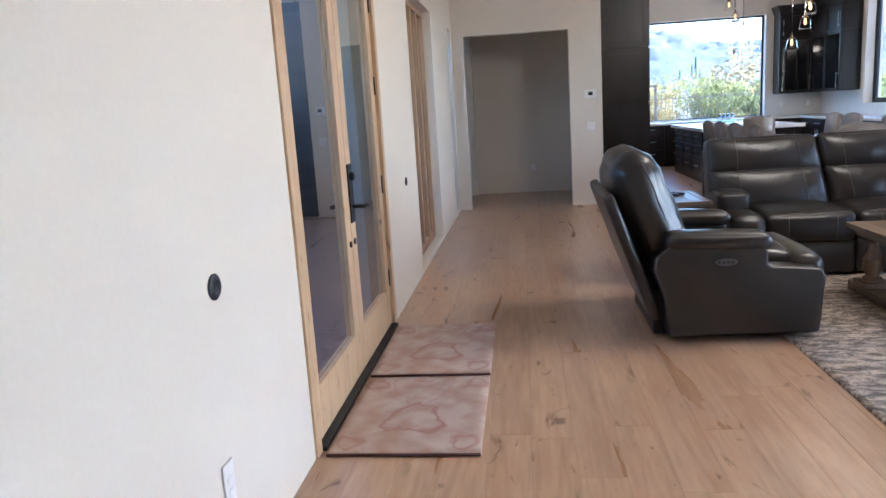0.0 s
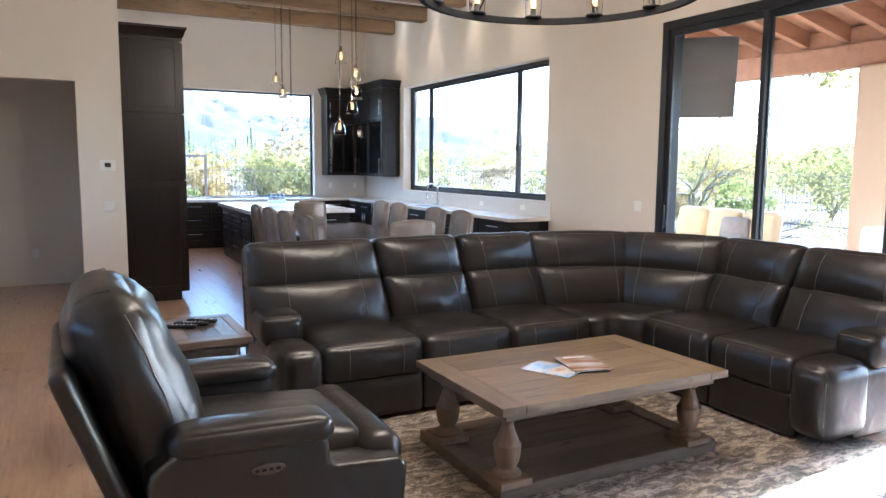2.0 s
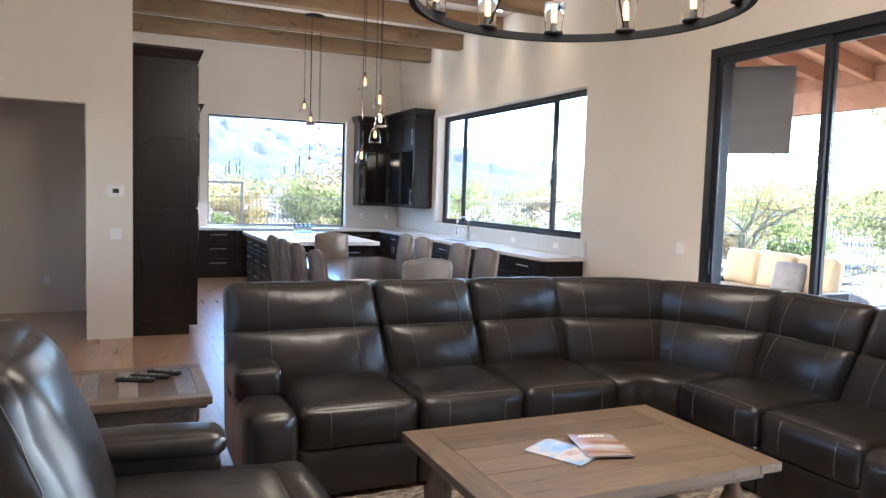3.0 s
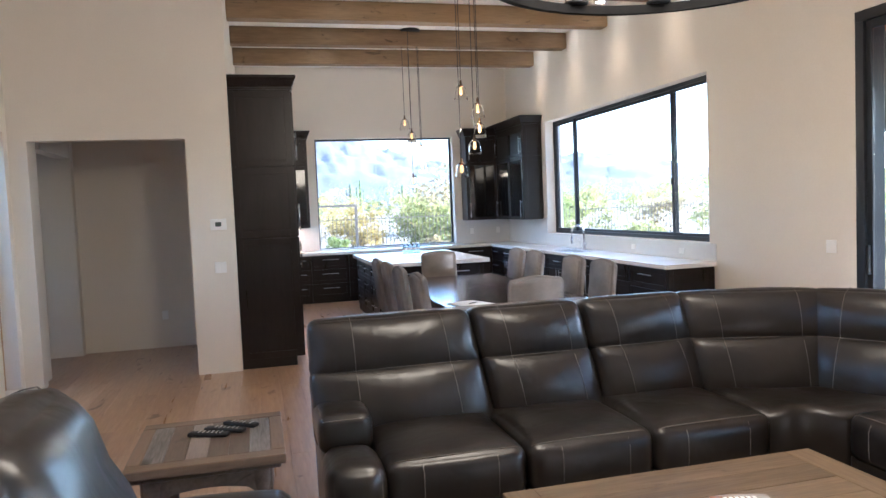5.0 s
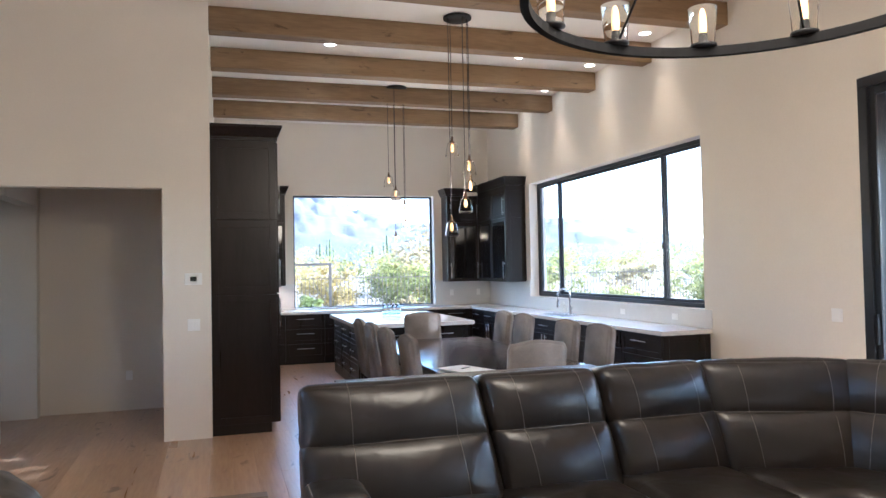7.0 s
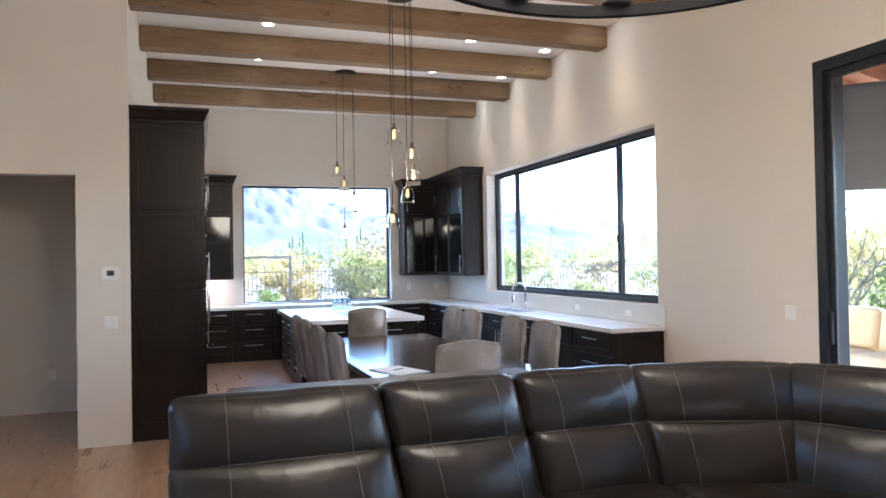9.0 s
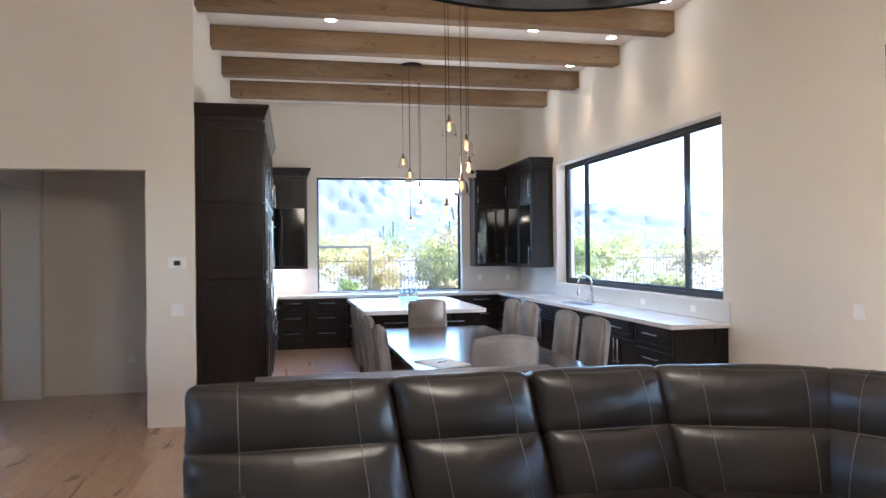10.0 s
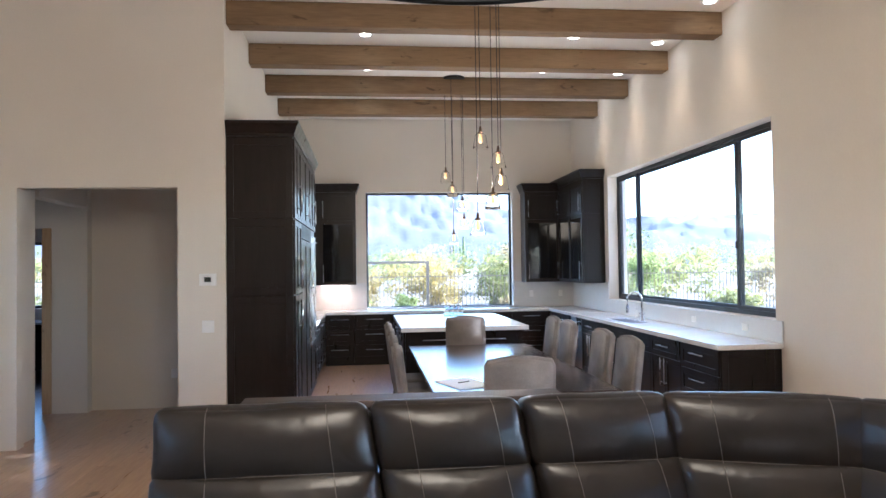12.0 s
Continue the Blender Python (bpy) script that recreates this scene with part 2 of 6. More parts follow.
def boxes(name, items, mat, parent=None, bevel=0.004, **tags):
    bm = bmesh.new()
    for lo, hi in items:
        add_box(bm, lo, hi, bevel)
    return finish(name, bm, mat, parent, False, **tags)


def lathe(name, profile, mat, parent=None, n=24, at=(0, 0, 0), caps=True, smooth=True, **tags):
    """A turned shape from (radius, height) pairs."""
    bm = bmesh.new()
    rings = []
    for r, z in profile:
        rings.append([bm.verts.new((at[0] + r * math.cos(2 * math.pi * i / n), at[1] + r * math.sin(2 * math.pi * i / n), at[2] + z)) for i in range(n)])
    for a, b in zip(rings, rings[1:]):
        for i in range(n):
            bm.faces.new((a[i], a[(i + 1) % n], b[(i + 1) % n], b[i]))
    if caps:
        bm.faces.new(rings[0][::-1])
        bm.faces.new(rings[-1])
    return finish(name, bm, mat, parent, smooth, **tags)


def add_tube(bm, pts, r, n=8, closed=False):
    pts = [Vector(p) for p in pts]
    rings = []
    up = Vector((0, 0, 1))
    for i, p in enumerate(pts):
        a = pts[i - 1] if (i or closed) else p
        b = pts[(i + 1) % len(pts)] if (i < len(pts) - 1 or closed) else p
        d = (b - a).normalized()
        side = d.cross(up)
        if side.length < 1e-3:
            side = d.cross(Vector((1, 0, 0)))
        side.normalize()
        top = side.cross(d)
        rr = r[i] if isinstance(r, (list, tuple)) else r
        rings.append([bm.verts.new(p + side * rr * math.cos(2 * math.pi * k / n) + top * rr * math.sin(2 * math.pi * k / n)) for k in range(n)])
    pairs = list(zip(rings, rings[1:])) + ([(rings[-1], rings[0])] if closed else [])
    for a, b in pairs:
        for k in range(n):
            bm.faces.new((a[k], a[(k + 1) % n], b[(k + 1) % n], b[k]))
    if not closed:
        bm.faces.new(rings[0][::-1])
        bm.faces.new(rings[-1])


def tube(name, pts, r, mat, parent=None, n=8, closed=False, **tags):
    bm = bmesh.new()
    add_tube(bm, pts, r, n, closed)
    return finish(name, bm, mat, parent, True, **tags)


def soft_point(p, half, r, puff, fall=2.4):
    """Maps a point of the unit cube's surface onto a rounded, puffed cushion."""
    q = Vector((p[0] * half[0], p[1] * half[1], p[2] * half[2]))
    c = Vector([max(-h + r, min(h - r, a)) for a, h in zip(q, half)])
    d = q - c
    out = c + d.normalized() * r if d.length > 1e-6 else q
    w = [(1 - abs(p[i]) ** fall) for i in range(3)]
    for i in range(3):
        j, k = (i + 1) % 3, (i + 2) % 3
        out[i] += math.copysign(puff[i] * w[j] * w[k] * min(1, abs(p[i]) ** 2), p[i])
    return out


STEPS = [-1, -0.965, -0.9, -0.8, -0.6, -0.3, 0, 0.3, 0.6, 0.8, 0.9, 0.965, 1]


def add_soft(bm, half, r, puff=(0, 0, 0), m=None, crease=0.0, seed=0.0, fall=2.4):
    """A cushion: a rounded box with bulging faces and slight creases."""
    n = len(STEPS)
    cache = {}

    def vert(p):
        if p not in cache:
            co = soft_point(p, half, r, puff, fall)
            if crease:
                f = noise.noise(Vector((co.x * 4 + seed, co.y * 5, co.z * 9))) + 0.6 * noise.noise(Vector((co.x * 13, co.y * 11 + seed, co.z * 15)))
                co = co + co.normalized() * crease * f
            cache[p] = bm.verts.new(m @ co if m else co)
        return cache[p]

    for ax in range(3):
        for s in (-1, 1):
            for i in range(n - 1):
                for j in range(n - 1):
                    quad = []
                    for a, b in ((i, j), (i + 1, j), (i + 1, j + 1), (i, j + 1)):
                        p = [0, 0, 0]
                        p[ax], p[(ax + 1) % 3], p[(ax + 2) % 3] = s, STEPS[a], STEPS[b]
                        quad.append(vert(tuple(p)))
                    if len(set(quad)) == 4:
                        bm.faces.new(quad if s > 0 else quad[::-1])


def soft(name, centre, size, r, mat, parent=None, puff=(0, 0, 0), rot=(0, 0, 0), crease=0.0, **tags):
    bm = bmesh.new()
    add_soft(bm, [s / 2 for s in size], r, puff, pose(*centre, *rot), crease, centre[0] * 7 + centre[1] * 3)
    return finish(name, bm, mat, parent, True, **tags)


def seam_on(bm, half, r, puff, m, line, rad=0.003, fall=2.4):
    """A raised line of stitching over points given on the cushion's unit cube."""
    pts = []
    for p in line:
        co = soft_point(p, half, r, puff, fall)
        pts.append(m @ (co + co.normalized() * 0.001))
    add_tube(bm, pts, rad, 5)


def thing(name, label, category, at=(0, 0, 0), rz=0.0, group=""):
    ob = new(name)
    ob.empty_display_size = 0.1
    ob.matrix_world = pose(*at, 0, 0, rz)
    return tagged(ob, label, category, group)


def wall(name, axis, at, thick, u0, u1, z0, z1, holes, mat, label):
    """A wall across the given axis from at to at + thick, with openings (u0, u1, z0, z1) that go through it."""
    us = sorted({u0, u1, *[h[0] for h in holes], *[h[1] for h in holes]})
    zs = sorted({z0, z1, *[h[2] for h in holes], *[h[3] for h in holes]})
    us, zs = [u for u in us if u0 <= u <= u1], [z for z in zs if z0 <= z <= z1]

    def solid(i, j):
        if not (0 <= i < len(us) - 1 and 0 <= j < len(zs) - 1):
            return False
        u, z = (us[i] + us[i + 1]) / 2, (zs[j] + zs[j + 1]) / 2
        return not any(h[0] < u < h[1] and h[2] < z < h[3] for h in holes)

    bm = bmesh.new()

    def v(u, w, z):
        return bm.verts.new((w, u, z) if axis == "x" else (u, w, z))

    a, b = at, at + thick
    for i in range(len(us) - 1):
        for j in range(len(zs) - 1):
            if not solid(i, j):
                continue
            ua, ub, za, zb = us[i], us[i + 1], zs[j], zs[j + 1]
            for w in (a, b):
                bm.faces.new((v(ua, w, za), v(ub, w, za), v(ub, w, zb), v(ua, w, zb)))
            for di, dj, e in ((-1, 0, (ua, ua, za, zb)), (1, 0, (ub, ub, za, zb)), (0, -1, (ua, ub, za, za)), (0, 1, (ua, ub, zb, zb))):
                if not solid(i + di, j + dj):
                    p, q, s, t = e
                    if p == q:
                        bm.faces.new((v(p, a, s), v(p, b, s), v(p, b, t), v(p, a, t)))
                    else:
                        bm.faces.new((v(p, a, s), v(q, a, s), v(q, b, s), v(p, b, s)))
    bmesh.ops.remove_doubles(bm, verts=bm.verts, dist=1e-5)
    return finish(name, bm, mat, label=label, kind="structure")


# ---- the large structure ----
LW, RW, NW, BACK, TOP = 0.05, 7.36, 12.2, 18.1, 4.38
wall("wall_west", "x", LW, -0.3, -2.5, NW + 0.15, 0, TOP, [(4.46, 6.54, -1, 2.44), (8.05, 9.8, 0.05, 2.55), (11.62, 12.08, 0.05, 2.57)], M_WALL,
     "cream plaster wall with the glazed entry doors")
wall("wall_hall", "y", NW, 0.15, LW, 2.15, 0, TOP, [(0.22, 1.70, -1, 2.485)], M_WALL, "cream plaster wall with a square hall opening")
wall("wall_kitchen_west", "x", 2.15, -0.15, NW + 0.15, BACK, 0, TOP, [], M_WALL, "cream plaster wall behind the tall cabinets")
wall("wall_east", "x", RW, 0.3, -2.5, BACK + 0.3, 0, TOP, [(1.69, 9.34, -1, 3.16), (11.42, 16.1, 1.13, 3.07)], M_WALL,
     "cream plaster wall with a sliding glass door and a wide window")
wall("wall_north", "y", BACK, 0.3, -3.0, RW, 0, TOP, [(3.52, 6.215, 0.93, 3.045), (-2.5, -1.62, 1.05, 2.2)], M_WALL, "cream plaster wall with a picture window")
wall("wall_south", "y", -2.5, -0.2, LW - 0.3, RW + 0.3, 0, TOP, [], M_WALL, "plain cream plaster wall")
wall("wall_hall_back", "y", 14.13, 0.15, 0.05, 2.0, 0, TOP, [], M_WALL, "shaded cream plaster wall at the end of the hall")
wall("wall_hall_side", "y", 13.98, 0.146, -3.0, 0.205, 0, TOP, [(-1.2, -0.20, -1, 2.2)], M_WALL, "cream plaster wall with a doorway to a bathroom")
# The end wall's unseen opening is added to let sky light into the hall.
wall("wall_hall_end", "x", -3.0, -0.15, NW, BACK, 0, TOP, [(13.0, 13.7, 1.0, 2.15)], M_WALL, "plain cream plaster wall")
wall("wall_hall_south", "y", NW, 0.15, -3.0, LW - 0.3, 0, TOP, [], M_WALL, "plain cream plaster wall")
box("ceiling", (LW - 0.3, -2.7, TOP), (RW + 0.3, BACK + 0.3, TOP + 0.25), M_CEIL, bevel=0, label="flat off-white plaster ceiling", kind="structure")
box("ceiling_hall", (-3.0, NW + 0.15, 2.75), (2.0, BACK, 2.85), M_HALLCEIL, bevel=0, label="low hall ceiling tinted brown for warm bounced light", kind="structure")
box("wall_hall_pier", (-0.249, NW + 0.1505, 0), (0.165, 12.72, 2.749), M_WALL, bevel=0.012, label="cream plaster pier beside the hall opening", kind="structure")
box("wall_hall_header", (0.04, 12.7205, 2.45), (0.2, 13.979, 2.749), M_WALL, bevel=0, label="cream plaster header over the side passage", kind="structure")
boxes("subfloor", [((-3.1, -2.7, -0.2), (RW + 0.3, BACK + 0.3, -0.014))], M_SHELF, bevel=0, label="dark timber subfloor under the planks", kind="structure")

for k in range(-9, 4):
    y = 12.3 + 1.4 * k
    bm = bmesh.new()
    x0 = 2.15 if y > NW else LW
    L = RW - x0
    add_box(bm, (0, 0, 0), (L, 0.21, 0.25), 0.012, 2)
    bmesh.ops.subdivide_edges(bm, edges=[e for e in bm.edges if abs(e.verts[0].co.x - e.verts[1].co.x) > 1], cuts=24)
    for v in bm.verts:
        if v.co.z < 0.23:
            d = noise.noise_vector(Vector((v.co.x * 1.7 + k * 9, v.co.y * 3, v.co.z * 3))) * 0.005
            v.co += Vector((0, d.y, d.z))
    ob = finish("ceiling_beam", bm, M_BEAM, label="rough-sawn brown timber ceiling beam", category="beam", group="ceiling beams")
    ob.location = (x0, y, TOP - 0.25)


def pane(name, lo, hi, parent):
    ob = box(name, lo, hi, M_GLASS, parent, bevel=0)
    ob.visible_shadow = False
    return ob


# sliding glass door
sl = thing("sliding_door", "dark bronze framed sliding glass door to the patio", "sliding door", (RW + 0.022, 1.69, 0))
sl["kind"] = "structure"
sl.name = "door_2"
boxes("frame", [((-0.03, 0, 3.07), (0.11, 7.65, 3.16)), ((-0.03, 0, 0), (0.11, 7.65, 0.035)), ((-0.03, 0, 0.035), (0.11, 0.06, 3.07)),
                ((-0.03, 7.56, 0.035), (0.19, 7.648, 3.07))], M_FRAME, sl, 0.004)
for i, (a, b) in enumerate(((0.06, 1.28), (1.24, 2.58), (2.54, 3.86), (3.82, 5.13), (5.09, 6.38), (6.34, 7.56))):
    dx = 0.0 if i % 2 else 0.045
    boxes("sash", [((dx, a, 0.036), (dx + 0.04, a + 0.055, 3.069)), ((dx, b - 0.055, 0.036), (dx + 0.04, b, 3.069)),
                   ((dx, a + 0.055, 0.036), (dx + 0.04, b - 0.055, 0.12)), ((dx, a + 0.055, 3.0), (dx + 0.04, b - 0.055, 3.069))], M_FRAME, sl, 0.003)
    pane("pane", (dx + 0.015, a + 0.056, 0.121), (dx + 0.023, b - 0.056, 2.999), sl)
box("handle", (-0.035, 7.52, 0.95), (-0.002, 7.545, 1.2), M_BLACK, sl, 0.006)

# kitchen windows
kw = thing("window_1", "black framed picture window over the back counter", "window", (3.52, BACK + 0.16, 0.93))
kw["kind"] = "structure"
W, Hh = 2.695, 2.115
boxes("frame", [((0, 0, 0), (W, 0.06, 0.03)), ((0, 0, Hh - 0.035), (W, 0.06, Hh)), ((0, 0, 0.03), (0.035, 0.06, Hh - 0.035)), ((W - 0.035, 0, 0.03), (W, 0.06, Hh - 0.035))], M_FRAME, kw, 0.003)
pane("pane", (0.036, 0.02, 0.031), (W - 0.036, 0.028, Hh - 0.036), kw)
rw = thing("window_2", "black framed three-part sliding window over the sink", "window", (RW + 0.15, 11.42, 1.13))
rw["kind"] = "structure"
W, Hh = 4.68, 1.94
boxes("frame", [((0, 0, 0), (0.08, W, 0.05)), ((0, 0, Hh - 0.05), (0.08, W, Hh)), ((0, 0, 0.05), (0.08, 0.05, Hh - 0.05)), ((0, W - 0.05, 0.05), (0.08, W, Hh - 0.05))], M_FRAME, rw, 0.003)
for i, (a, b) in enumerate(((0.051, 1.0), (0.95, 3.90), (3.85, W - 0.051))):
    dx = 0.045 if i == 1 else 0.008
    boxes("sash", [((dx, a, 0.051), (dx + 0.03, a + 0.05, Hh - 0.051)), ((dx, b - 0.05, 0.051), (dx + 0.03, b, Hh - 0.051)),
                   ((dx, a + 0.05, 0.051), (dx + 0.03, b - 0.05, 0.09)), ((dx, a + 0.05, Hh - 0.09), (dx + 0.03, b - 0.05, Hh - 0.051))], M_FRAME, rw, 0.003)
    pane("pane", (dx + 0.01, a + 0.051, 0.091), (dx + 0.016, b - 0.051, Hh - 0.091), rw)
box("latch", (-0.012, 0.955, 0.7), (0.007, 0.985, 0.78), M_BLACK, rw, 0.004)

# glazed entry doors
ed = thing("door_1", "pair of honey-coloured wooden entry doors with tall glass panes", "door", (LW, 4.46, 0))
ed["kind"] = "structure"
boxes("frame", [((-0.16, 0, 0), (0.012, 0.075, 2.44)), ((-0.16, 2.005, 0), (0.012, 2.08, 2.44)), ((-0.16, 0.075, 2.37), (0.012, 2.005, 2.44))], M_DOORWOOD, ed, 0.004)
box("threshold", (-0.2, 0.076, -0.01), (0.03, 2.004, 0.018), M_BLACK, ed, 0.004)
for a, b in ((0.08, 1.038), (1.042, 2.0)):
    boxes("leaf", [((-0.07, a, 0.02), (-0.012, a + 0.115, 2.365)), ((-0.07, b - 0.115, 0.02), (-0.012, b, 2.365)),
                   ((-0.07, a + 0.115, 0.02), (-0.012, b - 0.115, 0.27)), ((-0.07, a + 0.115, 2.23), (-0.012, b - 0.115, 2.365))], M_DOORWOOD, ed, 0.005)
    pane("pane", (-0.046, a + 0.116, 0.271), (-0.036, b - 0.116, 2.229), ed).data.materials[0] = M_DOORGLASS
    for z in (0.35, 1.01, 1.67, 2.2):
        y = a - 0.004 if a < 1 else b + 0.004
        boxes("hinge", [((-0.013, y - 0.018, z - 0.06), (-0.004, y + 0.018, z + 0.06))], M_BLACK, ed, 0.002)
box("lock_plate", (-0.0115, 1.045, 0.89), (-0.003, 1.135, 1.22), M_BLACK, ed, 0.003)
lathe("deadbolt", [(0.024, 0), (0.024, 0.02), (0.012, 0.026)], M_BLACK, ed, 16, at=(0, 0, 0)).matrix_local = pose(-0.006, 1.09, 1.15, 0, 90, 0)
tube("handle", [(-0.005, 1.09, 0.98), (0.05, 1.09, 0.98), (0.056, 1.09, 0.978), (0.056, 1.2, 0.972)], 0.011, M_BLACK, ed, 10)
for z in (0.78, 0.7):
    lathe("bolt", [(0.018, 0), (0.018, 0.008)], M_BLACK, ed, 12).matrix_local = pose(-0.011, 1.09 if z > 0.75 else 0.99, 0.78, 0, 90, 0)


def wood_window(name, y0, y1, z0, z1, depth, mull):
    ob = thing(name, "recessed fixed window with a honey-coloured wooden frame", "window", (LW - depth, y0, z0))
    ob["kind"] = "structure"
    W, Hh = y1 - y0, z1 - z0
    items = [((0, 0.001, 0.001), (0.07, 0.06, Hh - 0.001)), ((0, W - 0.06, 0.001), (0.07, W - 0.001, Hh - 0.001)),
             ((0, 0.06, 0.001), (0.07, W - 0.06, 0.09)), ((0, 0.06, Hh - 0.06), (0.07, W - 0.06, Hh - 0.001))]
    for c in mull:
        items.append(((0, W * c - 0.05, 0.09), (0.07, W * c + 0.05, Hh - 0.06)))
    boxes("frame", items, M_WINWOOD, ob, 0.006)
    pane("pane", (0.03, 0.061, 0.091), (0.036, W - 0.061, Hh - 0.061), ob)


wood_window("window_3", 8.05, 9.8, 0.05, 2.55, 0.16, (0.27, 0.5, 0.73))
wood_window("window_4", 11.62, 12.08, 0.05, 2.57, 0.2, ())

# ---- kitchen ----
def add_shaker(bm, x0, x1, z0, z1, rail=0.06, depth=0.02):
    """A framed front facing -y, proud of y = 0, with a recessed panel."""
    g = 0.002
    x0, x1, z0, z1 = x0 + g, x1 - g, z0 + g, z1 - g
    r = min(rail, (z1 - z0) * 0.28)
    add_box(bm, (x0, -depth, z0), (x0 + rail, 0, z1), 0.002, 1)
    add_box(bm, (x1 - rail, -depth, z0), (x1, 0, z1), 0.002, 1)
    add_box(bm, (x0 + rail, -depth, z0), (x1 - rail, 0, z0 + r), 0.002, 1)
    add_box(bm, (x0 + rail, -depth, z1 - r), (x1 - rail, 0, z1), 0.002, 1)
    add_box(bm, (x0 + rail, -depth * 0.45, z0 + r), (x1 - rail, 0, z1 - r), 0.0, 1)


def bar_handle(parent, x, z, length, upright):
    bm = bmesh.new()
    h = length / 2
    a, b = ((x, z - h), (x, z + h)) if upright else ((x - h, z), (x + h, z))
    add_tube(bm, [(a[0], -0.055, a[1]), (b[0], -0.055, b[1])], 0.006, 8)
    for s in (0.12, 0.88):
        px, pz = a[0] + (b[0] - a[0]) * s, a[1] + (b[1] - a[1]) * s
        add_tube(bm, [(px, -0.019, pz), (px, -0.055, pz)], 0.005, 8)
    finish("handle", bm, M_STEEL, parent, True, label="brushed steel bar handle")


def cabinet(name, label, at, rz, w, d, z0, z1, fronts, ends=(), toe=0.1, group="", category="cabinet", mat=None):
    """A cabinet whose front faces -y in its own frame. fronts: x0, x1, z0, z1, kind, handle x, handle z, upright."""
    ob = thing(name, label, category, (at[0], at[1], 0), rz, group)
    items = [((0.001, 0, z0 + toe), (w - 0.001, d, z1))]
    if toe:
        items.append(((0.001, 0.07, z0), (w - 0.001, d, z0 + toe)))
    boxes("body", items, mat or M_CAB, ob, 0.002)
    for x0, x1, za, zb, kind, hx, hz, up in fronts:
        bm = bmesh.new()
        if kind == "steel":
            add_box(bm, (x0 + 0.003, -0.022, za + 0.003), (x1 - 0.003, 0, zb - 0.003), 0.003)
            finish("panel", bm, M_STEEL, ob, label="stainless steel appliance front")
        elif kind == "glass":
            g, r = 0.002, 0.055
            for lo, hi in (((x0 + g, -0.02, za + g), (x0 + r, 0, zb - g)), ((x1 - r, -0.02, za + g), (x1 - g, 0, zb - g)),
                           ((x0 + r, -0.02, za + g), (x1 - r, 0, za + r)), ((x0 + r, -0.02, zb - r), (x1 - r, 0, zb - g))):
                add_box(bm, lo, hi, 0.002, 1)
            finish("door", bm, M_CAB, ob)
            box("pane", (x0 + r, -0.012, za + r), (x1 - r, -0.004, zb - r), M_DARKGLASS, ob, 0, label="dark reflective glass pane")
        elif kind == "grill":
            for i in range(9):
                z = za + 0.01 + (zb - za - 0.02) * i / 9
                add_box(bm, (x0 + 0.01, -0.02, z), (x1 - 0.01, 0, z + 0.018), 0.002, 1)
            finish("grille", bm, M_BLACK, ob, label="black slatted ventilation grille")
        else:
            add_shaker(bm, x0, x1, za, zb)
            finish("drawer" if kind == "drawer" else "door", bm, M_CAB, ob)
        if hx is not None:
            bar_handle(ob, hx, hz, 0.3 if up != 2 else 0.9, up)
    for side in ends:
        bm = bmesh.new()
        for za, zb in side[1]:
            add_shaker(bm, 0.0, d, za, zb, 0.07, 0.012)
        bm.transform(pose(0, d, 0, 0, 0, -90) if side[0] == "l" else pose(w, 0, 0, 0, 0, 90))
        finish("end_panel", bm, M_CAB, ob)
    return ob


def crown(parent, x0, x1, d, z, ret=(True, True)):
    """A stepped and coved crown along the front and the open ends of a cabinet's top."""
    prof = [(0.0, 0.0), (0.018, 0.0), (0.018, 0.03), (0.03, 0.045), (0.05, 0.1), (0.066, 0.125), (0.066, 0.15), (0.0, 0.15)]
    bm = bmesh.new()
    rings = []
    path = ([(x0, d, -1, 0)] if ret[0] else []) + [(x0, 0, -1 if ret[0] else 0, -1), (x1, 0, 1 if ret[1] else 0, -1)] + ([(x1, d, 1, 0)] if ret[1] else [])
    for px, py, ox, oy in path:
        rings.append([bm.verts.new((px + ox * o, py + oy * o, z + h)) for o, h in prof])
    for a, b in zip(rings, rings[1:]):
        for i in range(len(prof)):
            bm.faces.new((a[i], a[(i + 1) % len(prof)], b[(i + 1) % len(prof)], b[i]))
    bm.faces.new(rings[0])
    bm.faces.new(rings[-1])
    finish("crown", bm, M_CAB, parent)


M_DARKGLASS = surface("dark_cabinet_glass", (0.006, 0.006, 0.007), (0.010, 0.010, 0.011), 0.06, big=2, fine=30, bump=0.0, rough_var=0.02)

# tall run along the kitchen's west wall; fronts face +x
TX = 2.80
tall_label = "tall espresso-stained wooden pantry cabinet with steel handles"
D = TX - 2.152
rows = [(0.1, 1.41), (1.42, 2.17), (2.18, 2.98)]


def tall(y0, y1, fronts, ends=(), name="pantry_cabinet", label=tall_label, ret=(False, False)):
    ob = cabinet(name, label, (TX, y0), 90, y1 - y0, D, 0, 3.0, fronts, ends, group="tall kitchen cabinets")
    crown(ob, 0, y1 - y0, D, 3.0 - 0.001, ret)
    return ob


